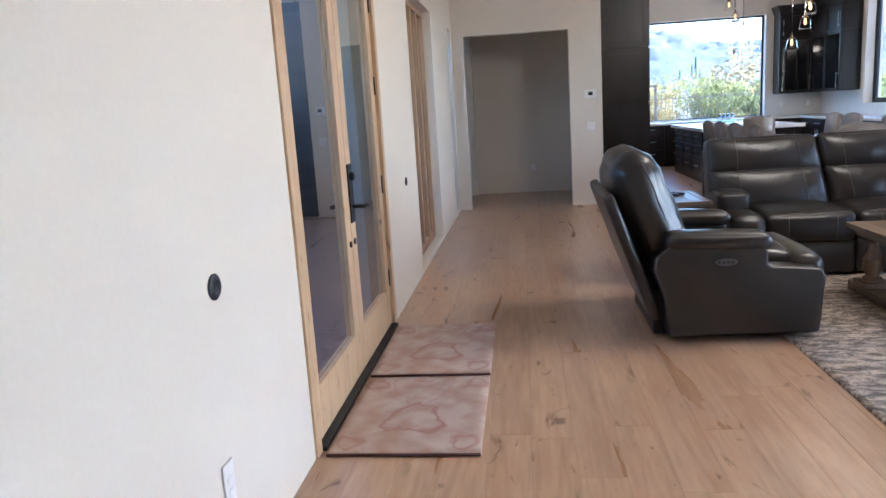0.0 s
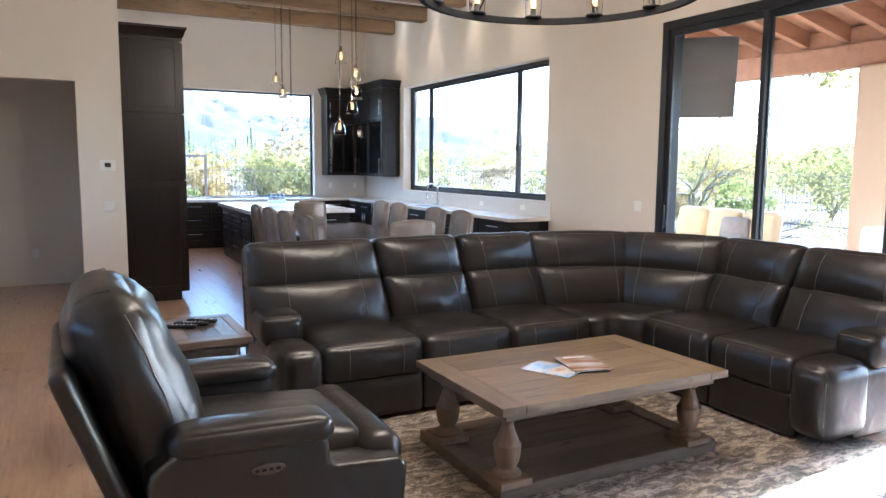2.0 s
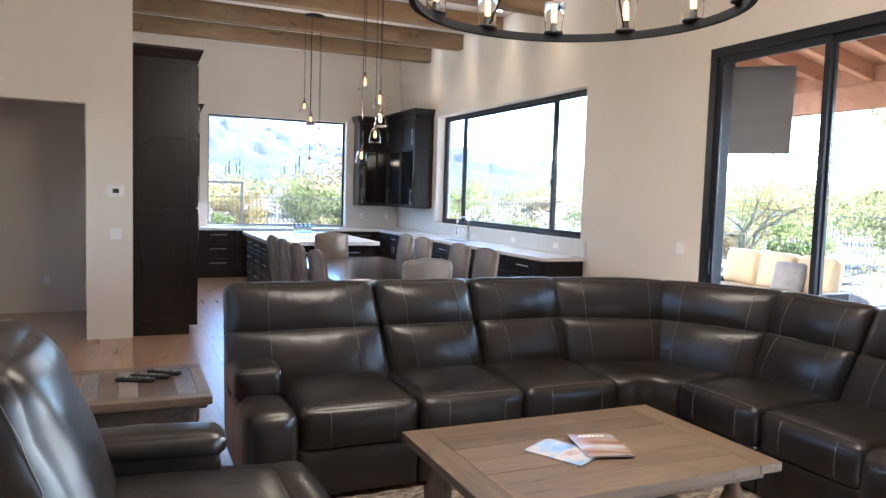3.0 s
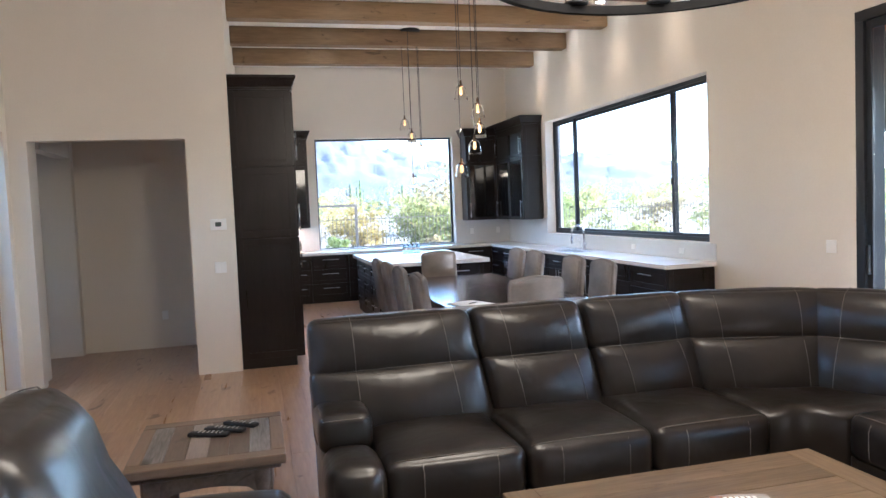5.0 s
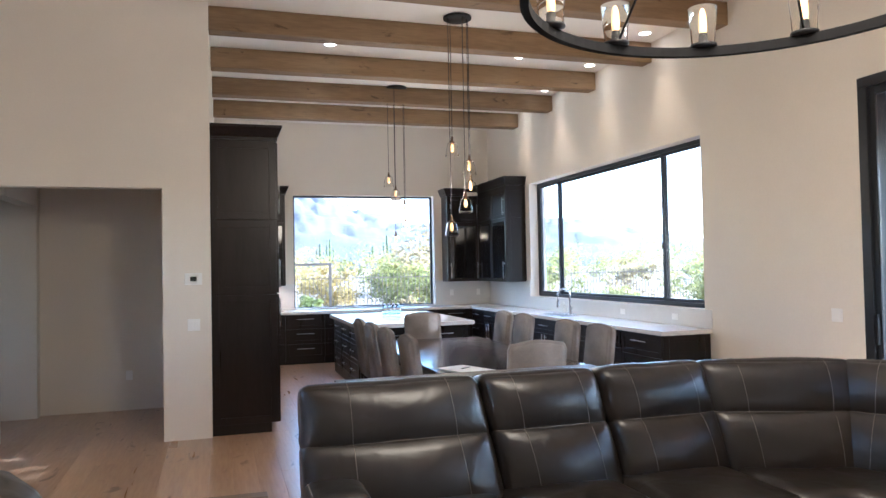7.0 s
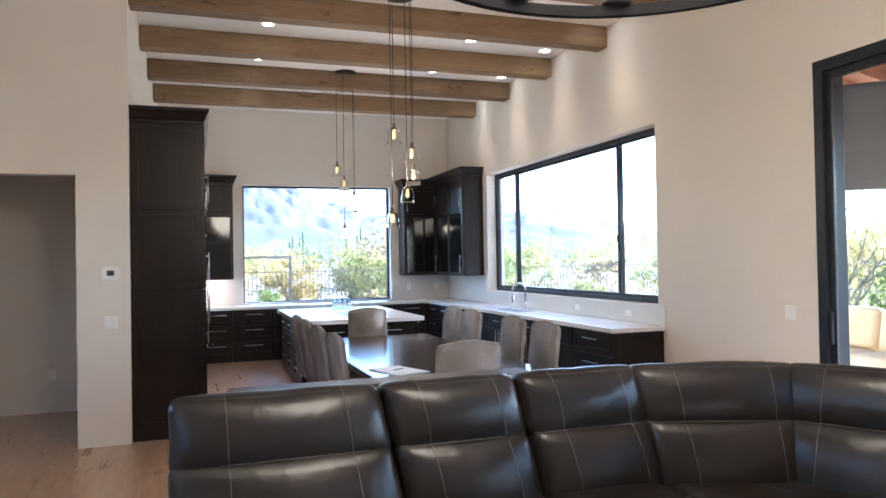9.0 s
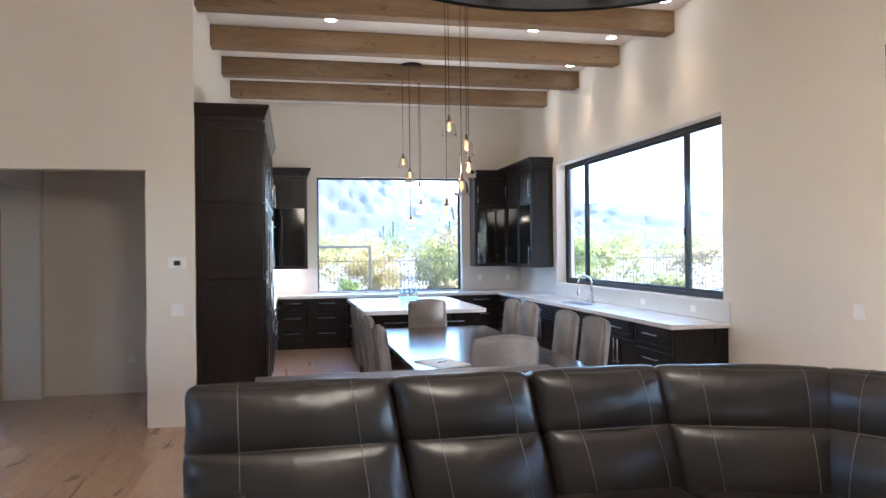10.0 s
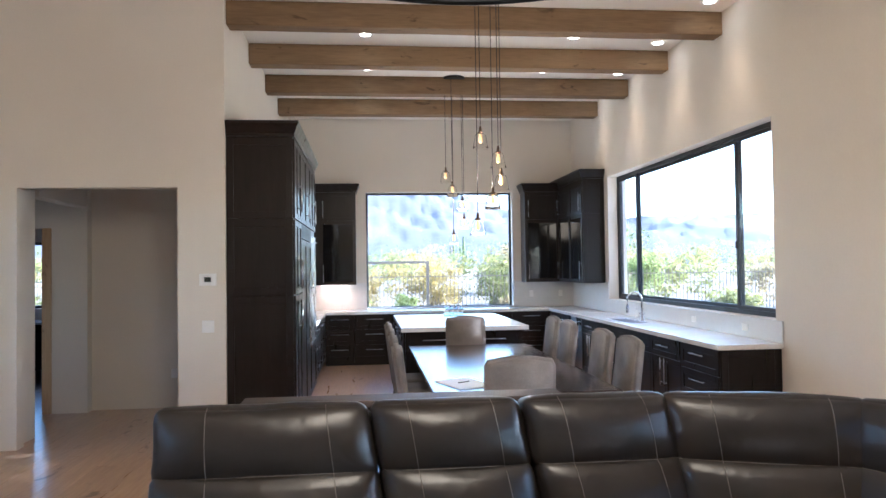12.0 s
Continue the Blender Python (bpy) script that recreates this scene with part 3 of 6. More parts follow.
w = 0.72
tall(12.26, 12.98, [(0, 0.36, *rows[0], "door", 0.31, 1.2, 1), (0.36, 0.72, *rows[0], "door", 0.41, 1.2, 1),
                    (0, 0.36, *rows[1], "door", 0.31, 1.62, 1), (0.36, 0.72, *rows[1], "door", 0.41, 1.62, 1),
                    (0, 0.36, *rows[2], "door", 0.31, 2.42, 1), (0.36, 0.72, *rows[2], "door", 0.41, 2.42, 1)],
     ends=[("l", [(0.1, 1.41), (1.42, 2.17), (2.18, 2.985)])], ret=(True, False))
tall(12.98, 14.3, [(0, 0.66, 0.1, 2.0, "door", 0.6, 1.2, 2), (0.66, 1.32, 0.1, 2.0, "door", 0.72, 1.2, 2), (0, 1.32, 2.0, 2.17, "grill", None, 0, 0),
                   (0, 0.66, *rows[2], "door", 0.6, 2.42, 1), (0.66, 1.32, *rows[2], "door", 0.72, 2.42, 1)],
     name="refrigerator", label="built-in refrigerator with espresso panels and top grille")
tall(14.3, 15.1, [(0, 0.8, 0.1, 0.7, "drawer", 0.4, 0.6, 0), (0, 0.8, 0.72, 1.42, "steel", 0.4, 1.36, 0), (0, 0.8, 1.43, 2.1, "steel", 0.4, 2.02, 0),
                  (0, 0.4, *rows[2], "door", 0.35, 2.42, 1), (0.4, 0.8, *rows[2], "door", 0.45, 2.42, 1)],
     name="wall_oven", label="stainless double wall oven in an espresso cabinet", ret=(False, True))
cabinet("base_cabinet", "espresso base cabinet with drawers and steel handles", (TX - 0.02, 15.1), 90, 2.98, D - 0.02, 0, 0.875,
        [(a, b, z0, z1, "drawer", (a + b) / 2, (z0 + z1) / 2 + 0.05, 0) for a, b in ((0, 0.75), (0.75, 1.5), (1.5, 2.25)) for z0, z1 in ((0.1, 0.36), (0.36, 0.62), (0.62, 0.87))],
        group="base kitchen cabinets")

# back run; fronts face -y
BY = 17.45
for x0, x1, kind in ((2.81, 3.3, "d"), (3.3, 3.98, "d"), (3.98, 4.65, "d"), (4.65, 5.35, "d"), (5.35, 6.05, "d"), (6.05, 6.74, "o")):
    ww = x1 - x0
    fr = [(0, ww, z0, z1, "drawer", ww / 2, (z0 + z1) / 2 + 0.05, 0) for z0, z1 in ((0.1, 0.36), (0.36, 0.62), (0.62, 0.87))]
    cabinet("base_cabinet", "espresso base cabinet with drawers and steel handles", (x0, BY), 0, ww, BACK - BY - 0.004, 0, 0.875, fr, group="base kitchen cabinets")

# east run; fronts face -x, local x runs towards -y
EX = 6.76
units = [(17.44, 16.85, "dr"), (16.85, 16.25, "door"), (16.25, 15.6, "dish"), (15.6, 14.75, "door"), (14.75, 13.75, "sink"), (13.75, 12.95, "door"),
         (12.95, 12.15, "door"), (12.15, 11.34, "dr")]
for y0, y1, kind in units:
    ww = y0 - y1
    if kind == "dr":
        fr = [(0, ww, z0, z1, "drawer", ww / 2, (z0 + z1) / 2 + 0.04, 0) for z0, z1 in ((0.1, 0.36), (0.36, 0.62), (0.62, 0.87))]
    elif kind == "dish":
        fr = [(0, ww, 0.1, 0.87, "steel", ww / 2, 0.8, 0)]
    else:
        fr = [(0, ww / 2, 0.1, 0.66, "door", ww / 2 - 0.05, 0.5, 1), (ww / 2, ww, 0.1, 0.66, "door", ww / 2 + 0.05, 0.5, 1),
              (0, ww, 0.66, 0.87, "drawer", ww / 2, 0.78, 0)]
    cabinet("dishwasher" if kind == "dish" else "base_cabinet",
            "stainless steel dishwasher under the white counter" if kind == "dish" else "espresso base cabinet with steel bar handles",
            (EX, y0), -90, ww, RW - EX - 0.004, 0, 0.875, fr, ends=[("r", [(0.1, 0.87)])] if y1 == 11.34 else (), group="base kitchen cabinets",
            category="dishwasher" if kind == "dish" else "cabinet")

# counters and splashbacks
def slab(name, pts, z0, z1, mat, label, category, bevel=0.006, holes=None):
    bm = bmesh.new()
    vs = [bm.verts.new((x, y, z0)) for x, y in pts]
    f = bm.faces.new(vs)
    r = bmesh.ops.extrude_face_region(bm, geom=[f])
    bmesh.ops.translate(bm, verts=[g for g in r["geom"] if isinstance(g, bmesh.types.BMVert)], vec=(0, 0, z1 - z0))
    bmesh.ops.bevel(bm, geom=list(bm.edges), offset=bevel, segments=2, affect="EDGES")
    return finish(name, bm, mat, label=label, category=category)


slab("countertop", [(2.156, 15.102), (2.83, 15.102), (2.83, 17.42), (6.71, 17.42), (6.71, 11.29), (RW - 0.004, 11.29), (RW - 0.004, BACK - 0.004), (2.156, BACK - 0.004)],
     0.875, 0.922, M_QUARTZ, "white quartz countertop along two kitchen walls", "countertop")
boxes("windowsill", [((3.524, BACK - 0.001, 0.931), (6.211, BACK + 0.159, 0.944))], M_QUARTZ, bevel=0.002, label="white quartz sill under the picture window", kind="structure")
bm = bmesh.new()
for lo, hi in (((2.17, BACK - 0.016, 0.924), (3.515, BACK - 0.002, 1.40)), ((6.22, BACK - 0.016, 0.924), (RW - 0.016, BACK - 0.002, 1.40)),
               ((RW - 0.016, 16.105, 0.924), (RW - 0.002, BACK - 0.016, 1.40)), ((RW - 0.016, 11.29, 0.924), (RW - 0.002, 16.105, 1.128))):
    add_box(bm, lo, hi, 0.002, 1)
finish("backsplash", bm, M_TILE, label="pale glossy tile backsplash above the counter", kind="structure")

# upper cabinets
def upper(at, rz, w, d, fronts, ends, ret, zt):
    ob = cabinet("wall_cabinet", "espresso wall cabinet with dark glass doors", at, rz, w, d, 1.38, zt, fronts, ends, toe=0.0, group="wall cabinets")
    crown(ob, 0, w, d, zt - 0.001, ret)


U = [(1.385, 2.5, "glass"), (2.505, 3.0, "door")]
upper((2.55, BACK - 0.36), 0, 0.79, 0.355, [(0.16, 0.79, a, b, k, 0.22, a + 0.2, 1) for a, b, k in U], (), (False, True), 3.01)
upper((6.37, BACK - 0.36), 0, 0.63, 0.355, [(0, 0.63, a, b, k, 0.06, a + 0.2, 1) for a, b, k in U], (), (True, False), 3.01)
upper((7.0, BACK - 0.004), -90, BACK - 0.004 - 16.28, RW - 7.0 - 0.004,
      [(0.38, 1.1, a, b, k, 0.45, a + 0.2, 1) for a, b, k in U] + [(1.1, 1.816, a, b, k, 1.75, a + 0.2, 1) for a, b, k in U],
      [("r", [(1.385, 2.5), (2.505, 3.05)])], (False, True), 3.07)

# strip light under the wall cabinet by the hood
uc = thing("under_cabinet_light", "slim warm strip light under the wall cabinet", "strip light", (2.95, BACK - 0.2, 1.379))
box("housing", (-0.25, -0.02, -0.014), (0.25, 0.02, 0), M_WHITE, uc, 0.003)
box("lamp", (-0.24, -0.014, -0.0175), (0.24, 0.014, -0.0145), M_LED, uc, 0)
ul = new("strip_glow", bpy.data.lights.new("strip_glow", "AREA"))
ul.data.shape, ul.data.size, ul.data.size_y, ul.data.energy, ul.data.color, ul.parent = "RECTANGLE", 0.48, 0.03, 0.4, (1.0, 0.5, 0.27), uc
ul.matrix_local = pose(0, 0, -0.02)

# island
isl = cabinet("kitchen_island", "espresso kitchen island with a thick white quartz top", (4.0, 14.12), 0, 1.5, 2.3, 0, 0.86,
              [(0, 0.75, 0.1, 0.62, "door", 0.68, 0.45, 1), (0.75, 1.5, 0.1, 0.62, "door", 0.82, 0.45, 1), (0, 0.75, 0.62, 0.86, "drawer", 0.37, 0.75, 0), (0.75, 1.5, 0.62, 0.86, "drawer", 1.13, 0.75, 0)],
              category="kitchen island")
box("top", (-0.06, -0.12, 0.861), (1.57, 2.42, 0.918), M_QUARTZ, isl, 0.006)
bm = bmesh.new()
for i in range(3):
    for z0, z1 in ((0.1, 0.36), (0.36, 0.62), (0.62, 0.86)):
        add_shaker(bm, 0.1 + i * 0.72, 0.82 + i * 0.72, z0, z1)
bm.transform(pose(0, 2.3, 0, 0, 0, -90))
finish("drawer", bm, M_CAB, isl)
for i in range(3):
    for z in (0.27, 0.53, 0.77):
        bm = bmesh.new()
        y = 2.3 - (0.46 + i * 0.72)
        add_tube(bm, [(-0.05, y - 0.14, z), (-0.05, y + 0.14, z)], 0.006, 8)
        for s in (-0.1, 0.1):
            add_tube(bm, [(-0.05, y + s, z), (-0.018, y + s, z)], 0.005, 8)
        finish("handle", bm, M_STEEL, isl, True, label="brushed steel bar handle")


# ---- living room ----
def stitched_back(parent, m, w, seed, kl=0.0, kr=0.0):
    """A reclining back: plump lower cushion and headrest with light stitching, leaning to the rear.
    kl and kr draw the two side edges in towards the seat."""
    def lean(bm):
        for v in bm.verts:
            f = v.co.x / w + 0.5
            v.co.x += (kl * (1 - f) + kr * f) * (0.66 - v.co.z)
        bm.transform(m)

    parts = (((w / 2 - 0.001, 0.12, 0.215), (0, 0.0, 0.205), 0.062, (0.0, 0.058, 0.0), "back_cushion"),
             ((w / 2 - 0.001, 0.115, 0.165), (0, 0.012, 0.525), 0.058, (0.0, 0.056, 0.008), "headrest"))
    for half, c, r, puff, name in parts:
        mm = pose(*c)
        bm = bmesh.new()
        add_soft(bm, half, r, puff, mm, 0.007, seed, 2.2)
        lean(bm)
        finish(name, bm, M_LEATHER, parent, True)
        bm = bmesh.new()
        for u in (-0.5, 0.6):
            line = [(u, -1, z) for z in (-0.95, -0.75, -0.5, -0.25, 0, 0.25, 0.5, 0.75, 0.93)] + ([(u, y, 1) for y in (-0.9, -0.5, 0, 0.5)] if name == "headrest" else [])
            seam_on(bm, half, r, puff, mm, line, 0.0021, 2.2)
        if name == "headrest":
            seam_on(bm, half, r, puff, mm, [(u, -1, -0.80) for u in (-0.97, -0.9, -0.7, -0.4, 0, 0.4, 0.7, 0.9, 0.97)], 0.0023, 2.2)
        lean(bm)
        finish("stitching", bm, M_STITCH, parent, True, label="light brown contrast stitching", kind="stuff")


def seat(parent, m, w, d, seed):
    """A seat with a rounded front roll and a closed footrest under it."""
    half, r, puff = (w / 2 - 0.002, d / 2 + 0.02, 0.125), 0.06, (0, 0.014, 0.03)
    mm = m @ pose(0, -d / 2 + 0.08, 0.395)
    bm = bmesh.new()
    add_soft(bm, half, r, puff, mm, 0.004, seed)
    finish("seat_cushion", bm, M_LEATHER, parent, True)
    bm = bmesh.new()
    for u in (-0.5, 0.55):
        seam_on(bm, half, r, puff, mm, [(u, -1, z) for z in (-0.9, -0.5, 0, 0.5, 0.85)])
    seam_on(bm, half, r, puff, mm, [(u, -0.93, 1) for u in (-0.97, -0.8, -0.5, -0.2, 0.2, 0.5, 0.8, 0.97)])
    finish("stitching", bm, M_STITCH, parent, True, label="light brown contrast stitching", kind="stuff")
    bm = bmesh.new()
    add_soft(bm, (w / 2 - 0.003, 0.05, 0.135), 0.03, (0, 0.016, 0), m @ pose(0, -d + 0.125, 0.165), 0.003, seed + 4)
    finish("footrest", bm, M_LEATHER, parent, True)
    bm = bmesh.new()
    add_box(bm, (-w / 2 + 0.006, -d + 0.2, 0.05), (w / 2 - 0.006, 0.2, 0.36), 0.01)
    bm.transform(m)
    finish("base", bm, M_LEATHER, parent)


def shell(parent, m, w):
    """The tall rear panel behind the cushions."""
    bm = bmesh.new()
    add_soft(bm, (w / 2 - 0.002, 0.06, 0.47), 0.05, (0, 0.008, 0), m @ pose(0, 0.27, 0.53, -7, 0, 0), 0.002, 3)
    finish("rear_panel", bm, M_LEATHER, parent, True)


def sofa_arm(parent, m, w, d):
    """A stepped arm: a padded rest at the rear and a lower rolled front."""
    bm = bmesh.new()
    add_soft(bm, (w / 2, d / 2 - 0.16, 0.1), 0.05, (0.005, 0.01, 0.01), m @ pose(0, -d / 2 + 0.32, 0.56), 0.003, 2)
    add_soft(bm, (w / 2, 0.2, 0.22), 0.08, (0.01, 0.02, 0.01), m @ pose(0, -d + 0.27, 0.31), 0.004, 7)
    add_soft(bm, (w / 2 - 0.01, d / 2 - 0.1, 0.21), 0.04, (0, 0, 0), m @ pose(0, -d / 2 + 0.25, 0.27), 0.002, 5)
    finish("arm", bm, M_LEATHER, parent, True)
    bm = bmesh.new()
    half, r, puff = (w / 2, d / 2 - 0.16, 0.1), 0.05, (0.005, 0.01, 0.01)
    mm = m @ pose(0, -d / 2 + 0.32, 0.56)
    seam_on(bm, half, r, puff, mm, [(u, -1, 0.8) for u in (-0.95, -0.5, 0, 0.5, 0.95)])
    seam_on(bm, half, r, puff, mm, [(0.96, y, 0.96) for y in (-0.95, -0.5, 0, 0.5, 0.95)])
    seam_on(bm, half, r, puff, mm, [(-0.96, y, 0.96) for y in (-0.95, -0.5, 0, 0.5, 0.95)])
    half, r, puff = (w / 2, 0.2, 0.22), 0.08, (0.01, 0.02, 0.01)
    mm = m @ pose(0, -d + 0.27, 0.31)
    seam_on(bm, half, r, puff, mm, [(0.9, -1, z) for z in (-0.9, -0.5, 0, 0.5, 0.9)])
    finish("stitching", bm, M_STITCH, parent, True, label="light brown contrast stitching", kind="stuff")


def wedge(parent, pts, z0, z1, name, bevel):
    bm = bmesh.new()
    f = bm.faces.new([bm.verts.new((x, y, z0)) for x, y in pts])
    r = bmesh.ops.extrude_face_region(bm, geom=[f])
    bmesh.ops.translate(bm, verts=[g for g in r["geom"] if isinstance(g, bmesh.types.BMVert)], vec=(0, 0, z1 - z0))
    bmesh.ops.recalc_face_normals(bm, faces=bm.faces)
    bmesh.ops.bevel(bm, geom=[e for e in bm.edges if abs(e.verts[0].co.z - e.verts[1].co.z) < 0.01 and e.verts[0].co.z > z0 + 0.01], offset=bevel, segments=5, affect="EDGES", profile=0.5)
    return finish(name, bm, M_LEATHER, parent, True)


sofa = thing("sectional_sofa", "large dark brown leather reclining sectional sofa with light stitching", "sofa", (0, 0, 0))
SY, LEAN_B = 8.12, -11
for a, b in ((2.88, 3.57), (3.57, 4.25), (4.25, 4.94)):
    c = (a + b) / 2
    aa, bb = (2.61 if a < 3 else a - 0.045), b - 0.045
    stitched_back(sofa, pose((aa + bb) / 2, SY, 0.40, LEAN_B, 0, 0), bb - aa, c * 11, 0.0 if a < 3 else 0.16, 0.16)
    seat(sofa, pose(c, SY - 0.05, 0), b - a, 0.72, c * 5)
    shell(sofa, pose(c, SY, 0), b - a)
shell(sofa, pose(2.76, SY, 0), 0.26)
sofa_arm(sofa, pose(2.75, SY - 0.0, 0), 0.27, 0.82)
# corner wedge
for (xa, ya), (xb, yb), kl, kr in (((4.895, 8.27), (5.71, 7.97), 0.2, 0.0), ((5.71, 7.97), (6.13, 7.24), 0.0, -0.2)):
    ang = math.degrees(math.atan2(yb - ya, xb - xa))
    ww = math.hypot(xb - xa, yb - ya)
    nx, ny = -math.sin(radians(ang)), math.cos(radians(ang))
    cx, cy = (xa + xb) / 2 - nx * 0.15, (ya + yb) / 2 - ny * 0.15
    stitched_back(sofa, pose(cx, cy, 0.40, 0, 0, ang) @ pose(0, 0, 0, LEAN_B, 0, 0), ww + 0.02, cx * 9, kl, kr)
    shell(sofa, pose(cx, cy, 0, 0, 0, ang), ww + 0.06)
for x, y in ((4.97, 8.24), (5.67, 7.96), (6.1, 7.27)):
    bm = bmesh.new()
    add_soft(bm, (0.11, 0.09, 0.46), 0.07, (0, 0, 0), pose(x, y + 0.06, 0.56, -6), 0, 0)
    finish("corner_filler", bm, M_LEATHER, sofa, True)
wedge(sofa, [(4.945, 7.45), (5.12, 7.47), (5.22, 7.42), (5.27, 7.31), (6.05, 7.31), (5.72, 8.0), (4.945, 8.15)], 0.06, 0.525, "seat_cushion", 0.06)
# right arm of the sectional
SX = 5.99
for a, b in ((6.66, 7.30), (6.02, 6.66)):
    c = (a + b) / 2
    aa, bb = (5.76, 6.55) if a < 6.1 else (6.55, 7.24)
    stitched_back(sofa, pose(SX, (aa + bb) / 2, 0.40, 0, 0, -90) @ pose(0, 0, 0, LEAN_B, 0, 0), bb - aa, c * 13, -0.18, 0.0 if a < 6.1 else -0.18)
    seat(sofa, pose(SX - 0.05, c, 0, 0, 0, -90), b - a, 0.72, c * 3)
    shell(sofa, pose(SX, c, 0, 0, 0, -90), b - a)
shell(sofa, pose(SX, 5.89, 0, 0, 0, -90), 0.26)
sofa_arm(sofa, pose(SX, 5.89, 0, 0, 0, -90), 0.27, 0.84)

M_GUNMETAL = surface("gunmetal", (0.10, 0.095, 0.09), (0.17, 0.16, 0.15), 0.4, metal=0.9, big=8, fine=200, bump=0.05)
# recliner; it faces +x, built facing -y and turned
rec = thing("recliner", "dark brown leather power recliner with a plump headrest", "armchair", (1.98, 6.42, 0), 90)
RWD = 0.56
for s in (-1, 1):
    bm = bmesh.new()
    prof = [(-0.07, 0.04), (-0.1, 0.3), (-0.16, 0.46), (-0.15, 0.54), (-0.06, 0.61), (0.05, 0.635), (0.38, 0.645), (0.47, 0.62), (0.5, 0.55), (0.5, 0.48), (0.52, 0.46), (0.80, 0.44), (0.83, 0.4), (0.8, 0.05)]
    out = []
    for side in (-0.09, 0.09):
        out.append([bm.verts.new((s * 0.43 + side, -y + 0.06, z)) for y, z in prof])
    for i in range(len(prof)):
        j = (i + 1) % len(prof)
        bm.faces.new((out[0][i], out[0][j], out[1][j], out[1][i]))
    bm.faces.new(out[0])
    bm.faces.new(out[1][::-1])
    bmesh.ops.recalc_face_normals(bm, faces=bm.faces)
    bmesh.ops.bevel(bm, geom=list(bm.edges), offset=0.022, segments=3, affect="EDGES", profile=0.6)
    finish("arm", bm, M_LEATHER, rec, True)
    bm = bmesh.new()
    add_soft(bm, (0.1, 0.3, 0.055), 0.05, (0.008, 0.01, 0.012), pose(s * 0.43, -0.16, 0.615, 1.5), 0.004, s + 2)
    finish("arm_pad", bm, M_LEATHER, rec, True)
bm = bmesh.new()
add_soft(bm, (0.335, 0.36, 0.11), 0.08, (0, 0.02, 0.035), pose(0, -0.32, 0.42, 4), 0.006, 3)
add_soft(bm, (0.42, 0.1, 0.09), 0.08, (0, 0.02, 0.02), pose(0, -0.71, 0.41, 0), 0.006, 6)
finish("seat_cushion", bm, M_LEATHER, rec, True)
bm = bmesh.new()
add_soft(bm, (0.42, 0.06, 0.15), 0.05, (0, 0.02, 0), pose(0, -0.74, 0.2, 0), 0.004, 6)
finish("footrest", bm, M_LEATHER, rec, True)
bm = bmesh.new()
BK = pose(0, 0.11, 0.42, -20)
RC = ((0.385, 0.15, 0.40), (0, -0.03, 0.36), 0.135, (0.02, 0.05, 0.03))
half, c, r, puff = RC
add_soft(bm, half, r, puff, BK @ pose(*c), 0.016, 9, 2.0)


def gather(bm):
    """Leather gathered across the middle of the cushion, narrower towards the foot, puckered along its sides."""
    for v in bm.verts:
        q = BK.inverted() @ v.co
        k = math.exp(-((q.z - 0.46) / 0.05) ** 2)
        q.y += 0.012 * k * (1 if q.y < 0 else -1)
        q.x *= 1.0 - 0.025 * k - 0.1 * max(0.0, 0.2 - q.z)
        q.y += 0.007 * math.sin(q.z * 62 + q.x * 9) * min(1.0, abs(q.x) / 0.34) ** 4
        v.co = BK @ q


gather(bm)
finish("back_cushion", bm, M_LEATHER, rec, True)
bm = bmesh.new()
for u in (-1, 1):
    seam_on(bm, half, r, puff, BK @ pose(*c), [(u * 0.99, -0.5, z) for z in (-0.8, -0.6, -0.4, -0.2, 0.0, 0.2, 0.4, 0.6, 0.8)] + [(u * 0.7, y, 1) for y in (-0.4, -0.1, 0.2, 0.5)], 0.0034, 2.0)
gather(bm)
seam_on(bm, (0.335, 0.36, 0.11), 0.08, (0, 0.02, 0.035), pose(0, -0.32, 0.42, 4), [(u, -0.85, 1) for u in (-0.9, -0.5, 0, 0.5, 0.9)])
finish("stitching", bm, M_STITCH, rec, True, label="light brown contrast stitching", kind="stuff")
bm = bmesh.new()
add_soft(bm, (0.475, 0.035, 0.42), 0.03, (0, 0.01, 0), pose(0, 0.332, 0.53, -20), 0.003, 2)
finish("rear_panel", bm, M_LEATHER, rec, True)
boxes("base", [((-0.38, -0.6, 0.02), (0.38, 0.2, 0.3))], M_BLACK, rec, 0.01)
cp = lathe("control_panel", [(0.022, 0), (0.022, 0.004), (0.018, 0.007), (0.001, 0.008)], M_GUNMETAL, rec, 24, label="oval brushed metal power control plate")
cp.matrix_local = pose(-0.522, -0.2, 0.50, 0, -90, 0) @ Matrix.Diagonal((1, 2.9, 1, 1))
bm = bmesh.new()
for i in range(4):
    add_box(bm, (-0.534, -0.243 + i * 0.026, 0.494), (-0.529, -0.227 + i * 0.026, 0.506), 0.002, 1)
finish("button", bm, M_BLACK, rec)

# coffee table
ct = thing("coffee_table", "rectangular weathered wood coffee table on four turned legs", "coffee table", (0, 0, 0))
TX0, TX1, TY0, TY1, TZ = 3.255, 4.695, 5.985, 6.895, 0.533
n = 6
wd = (TY1 - TY0) / n
for i in range(n):
    box("plank", (TX0 + 0.13, TY0 + i * wd + 0.0008, TZ - 0.04), (TX1 - 0.13, TY0 + (i + 1) * wd - 0.0008, TZ - (0.0006 if i % 2 else 0)), M_TABLE, ct, 0.002)
for x0, x1 in ((TX0, TX0 + 0.129), (TX1 - 0.129, TX1)):
    box("breadboard_end", (x0, TY0, TZ - 0.042), (x1, TY1, TZ), M_TABLE_Y, ct, 0.004)
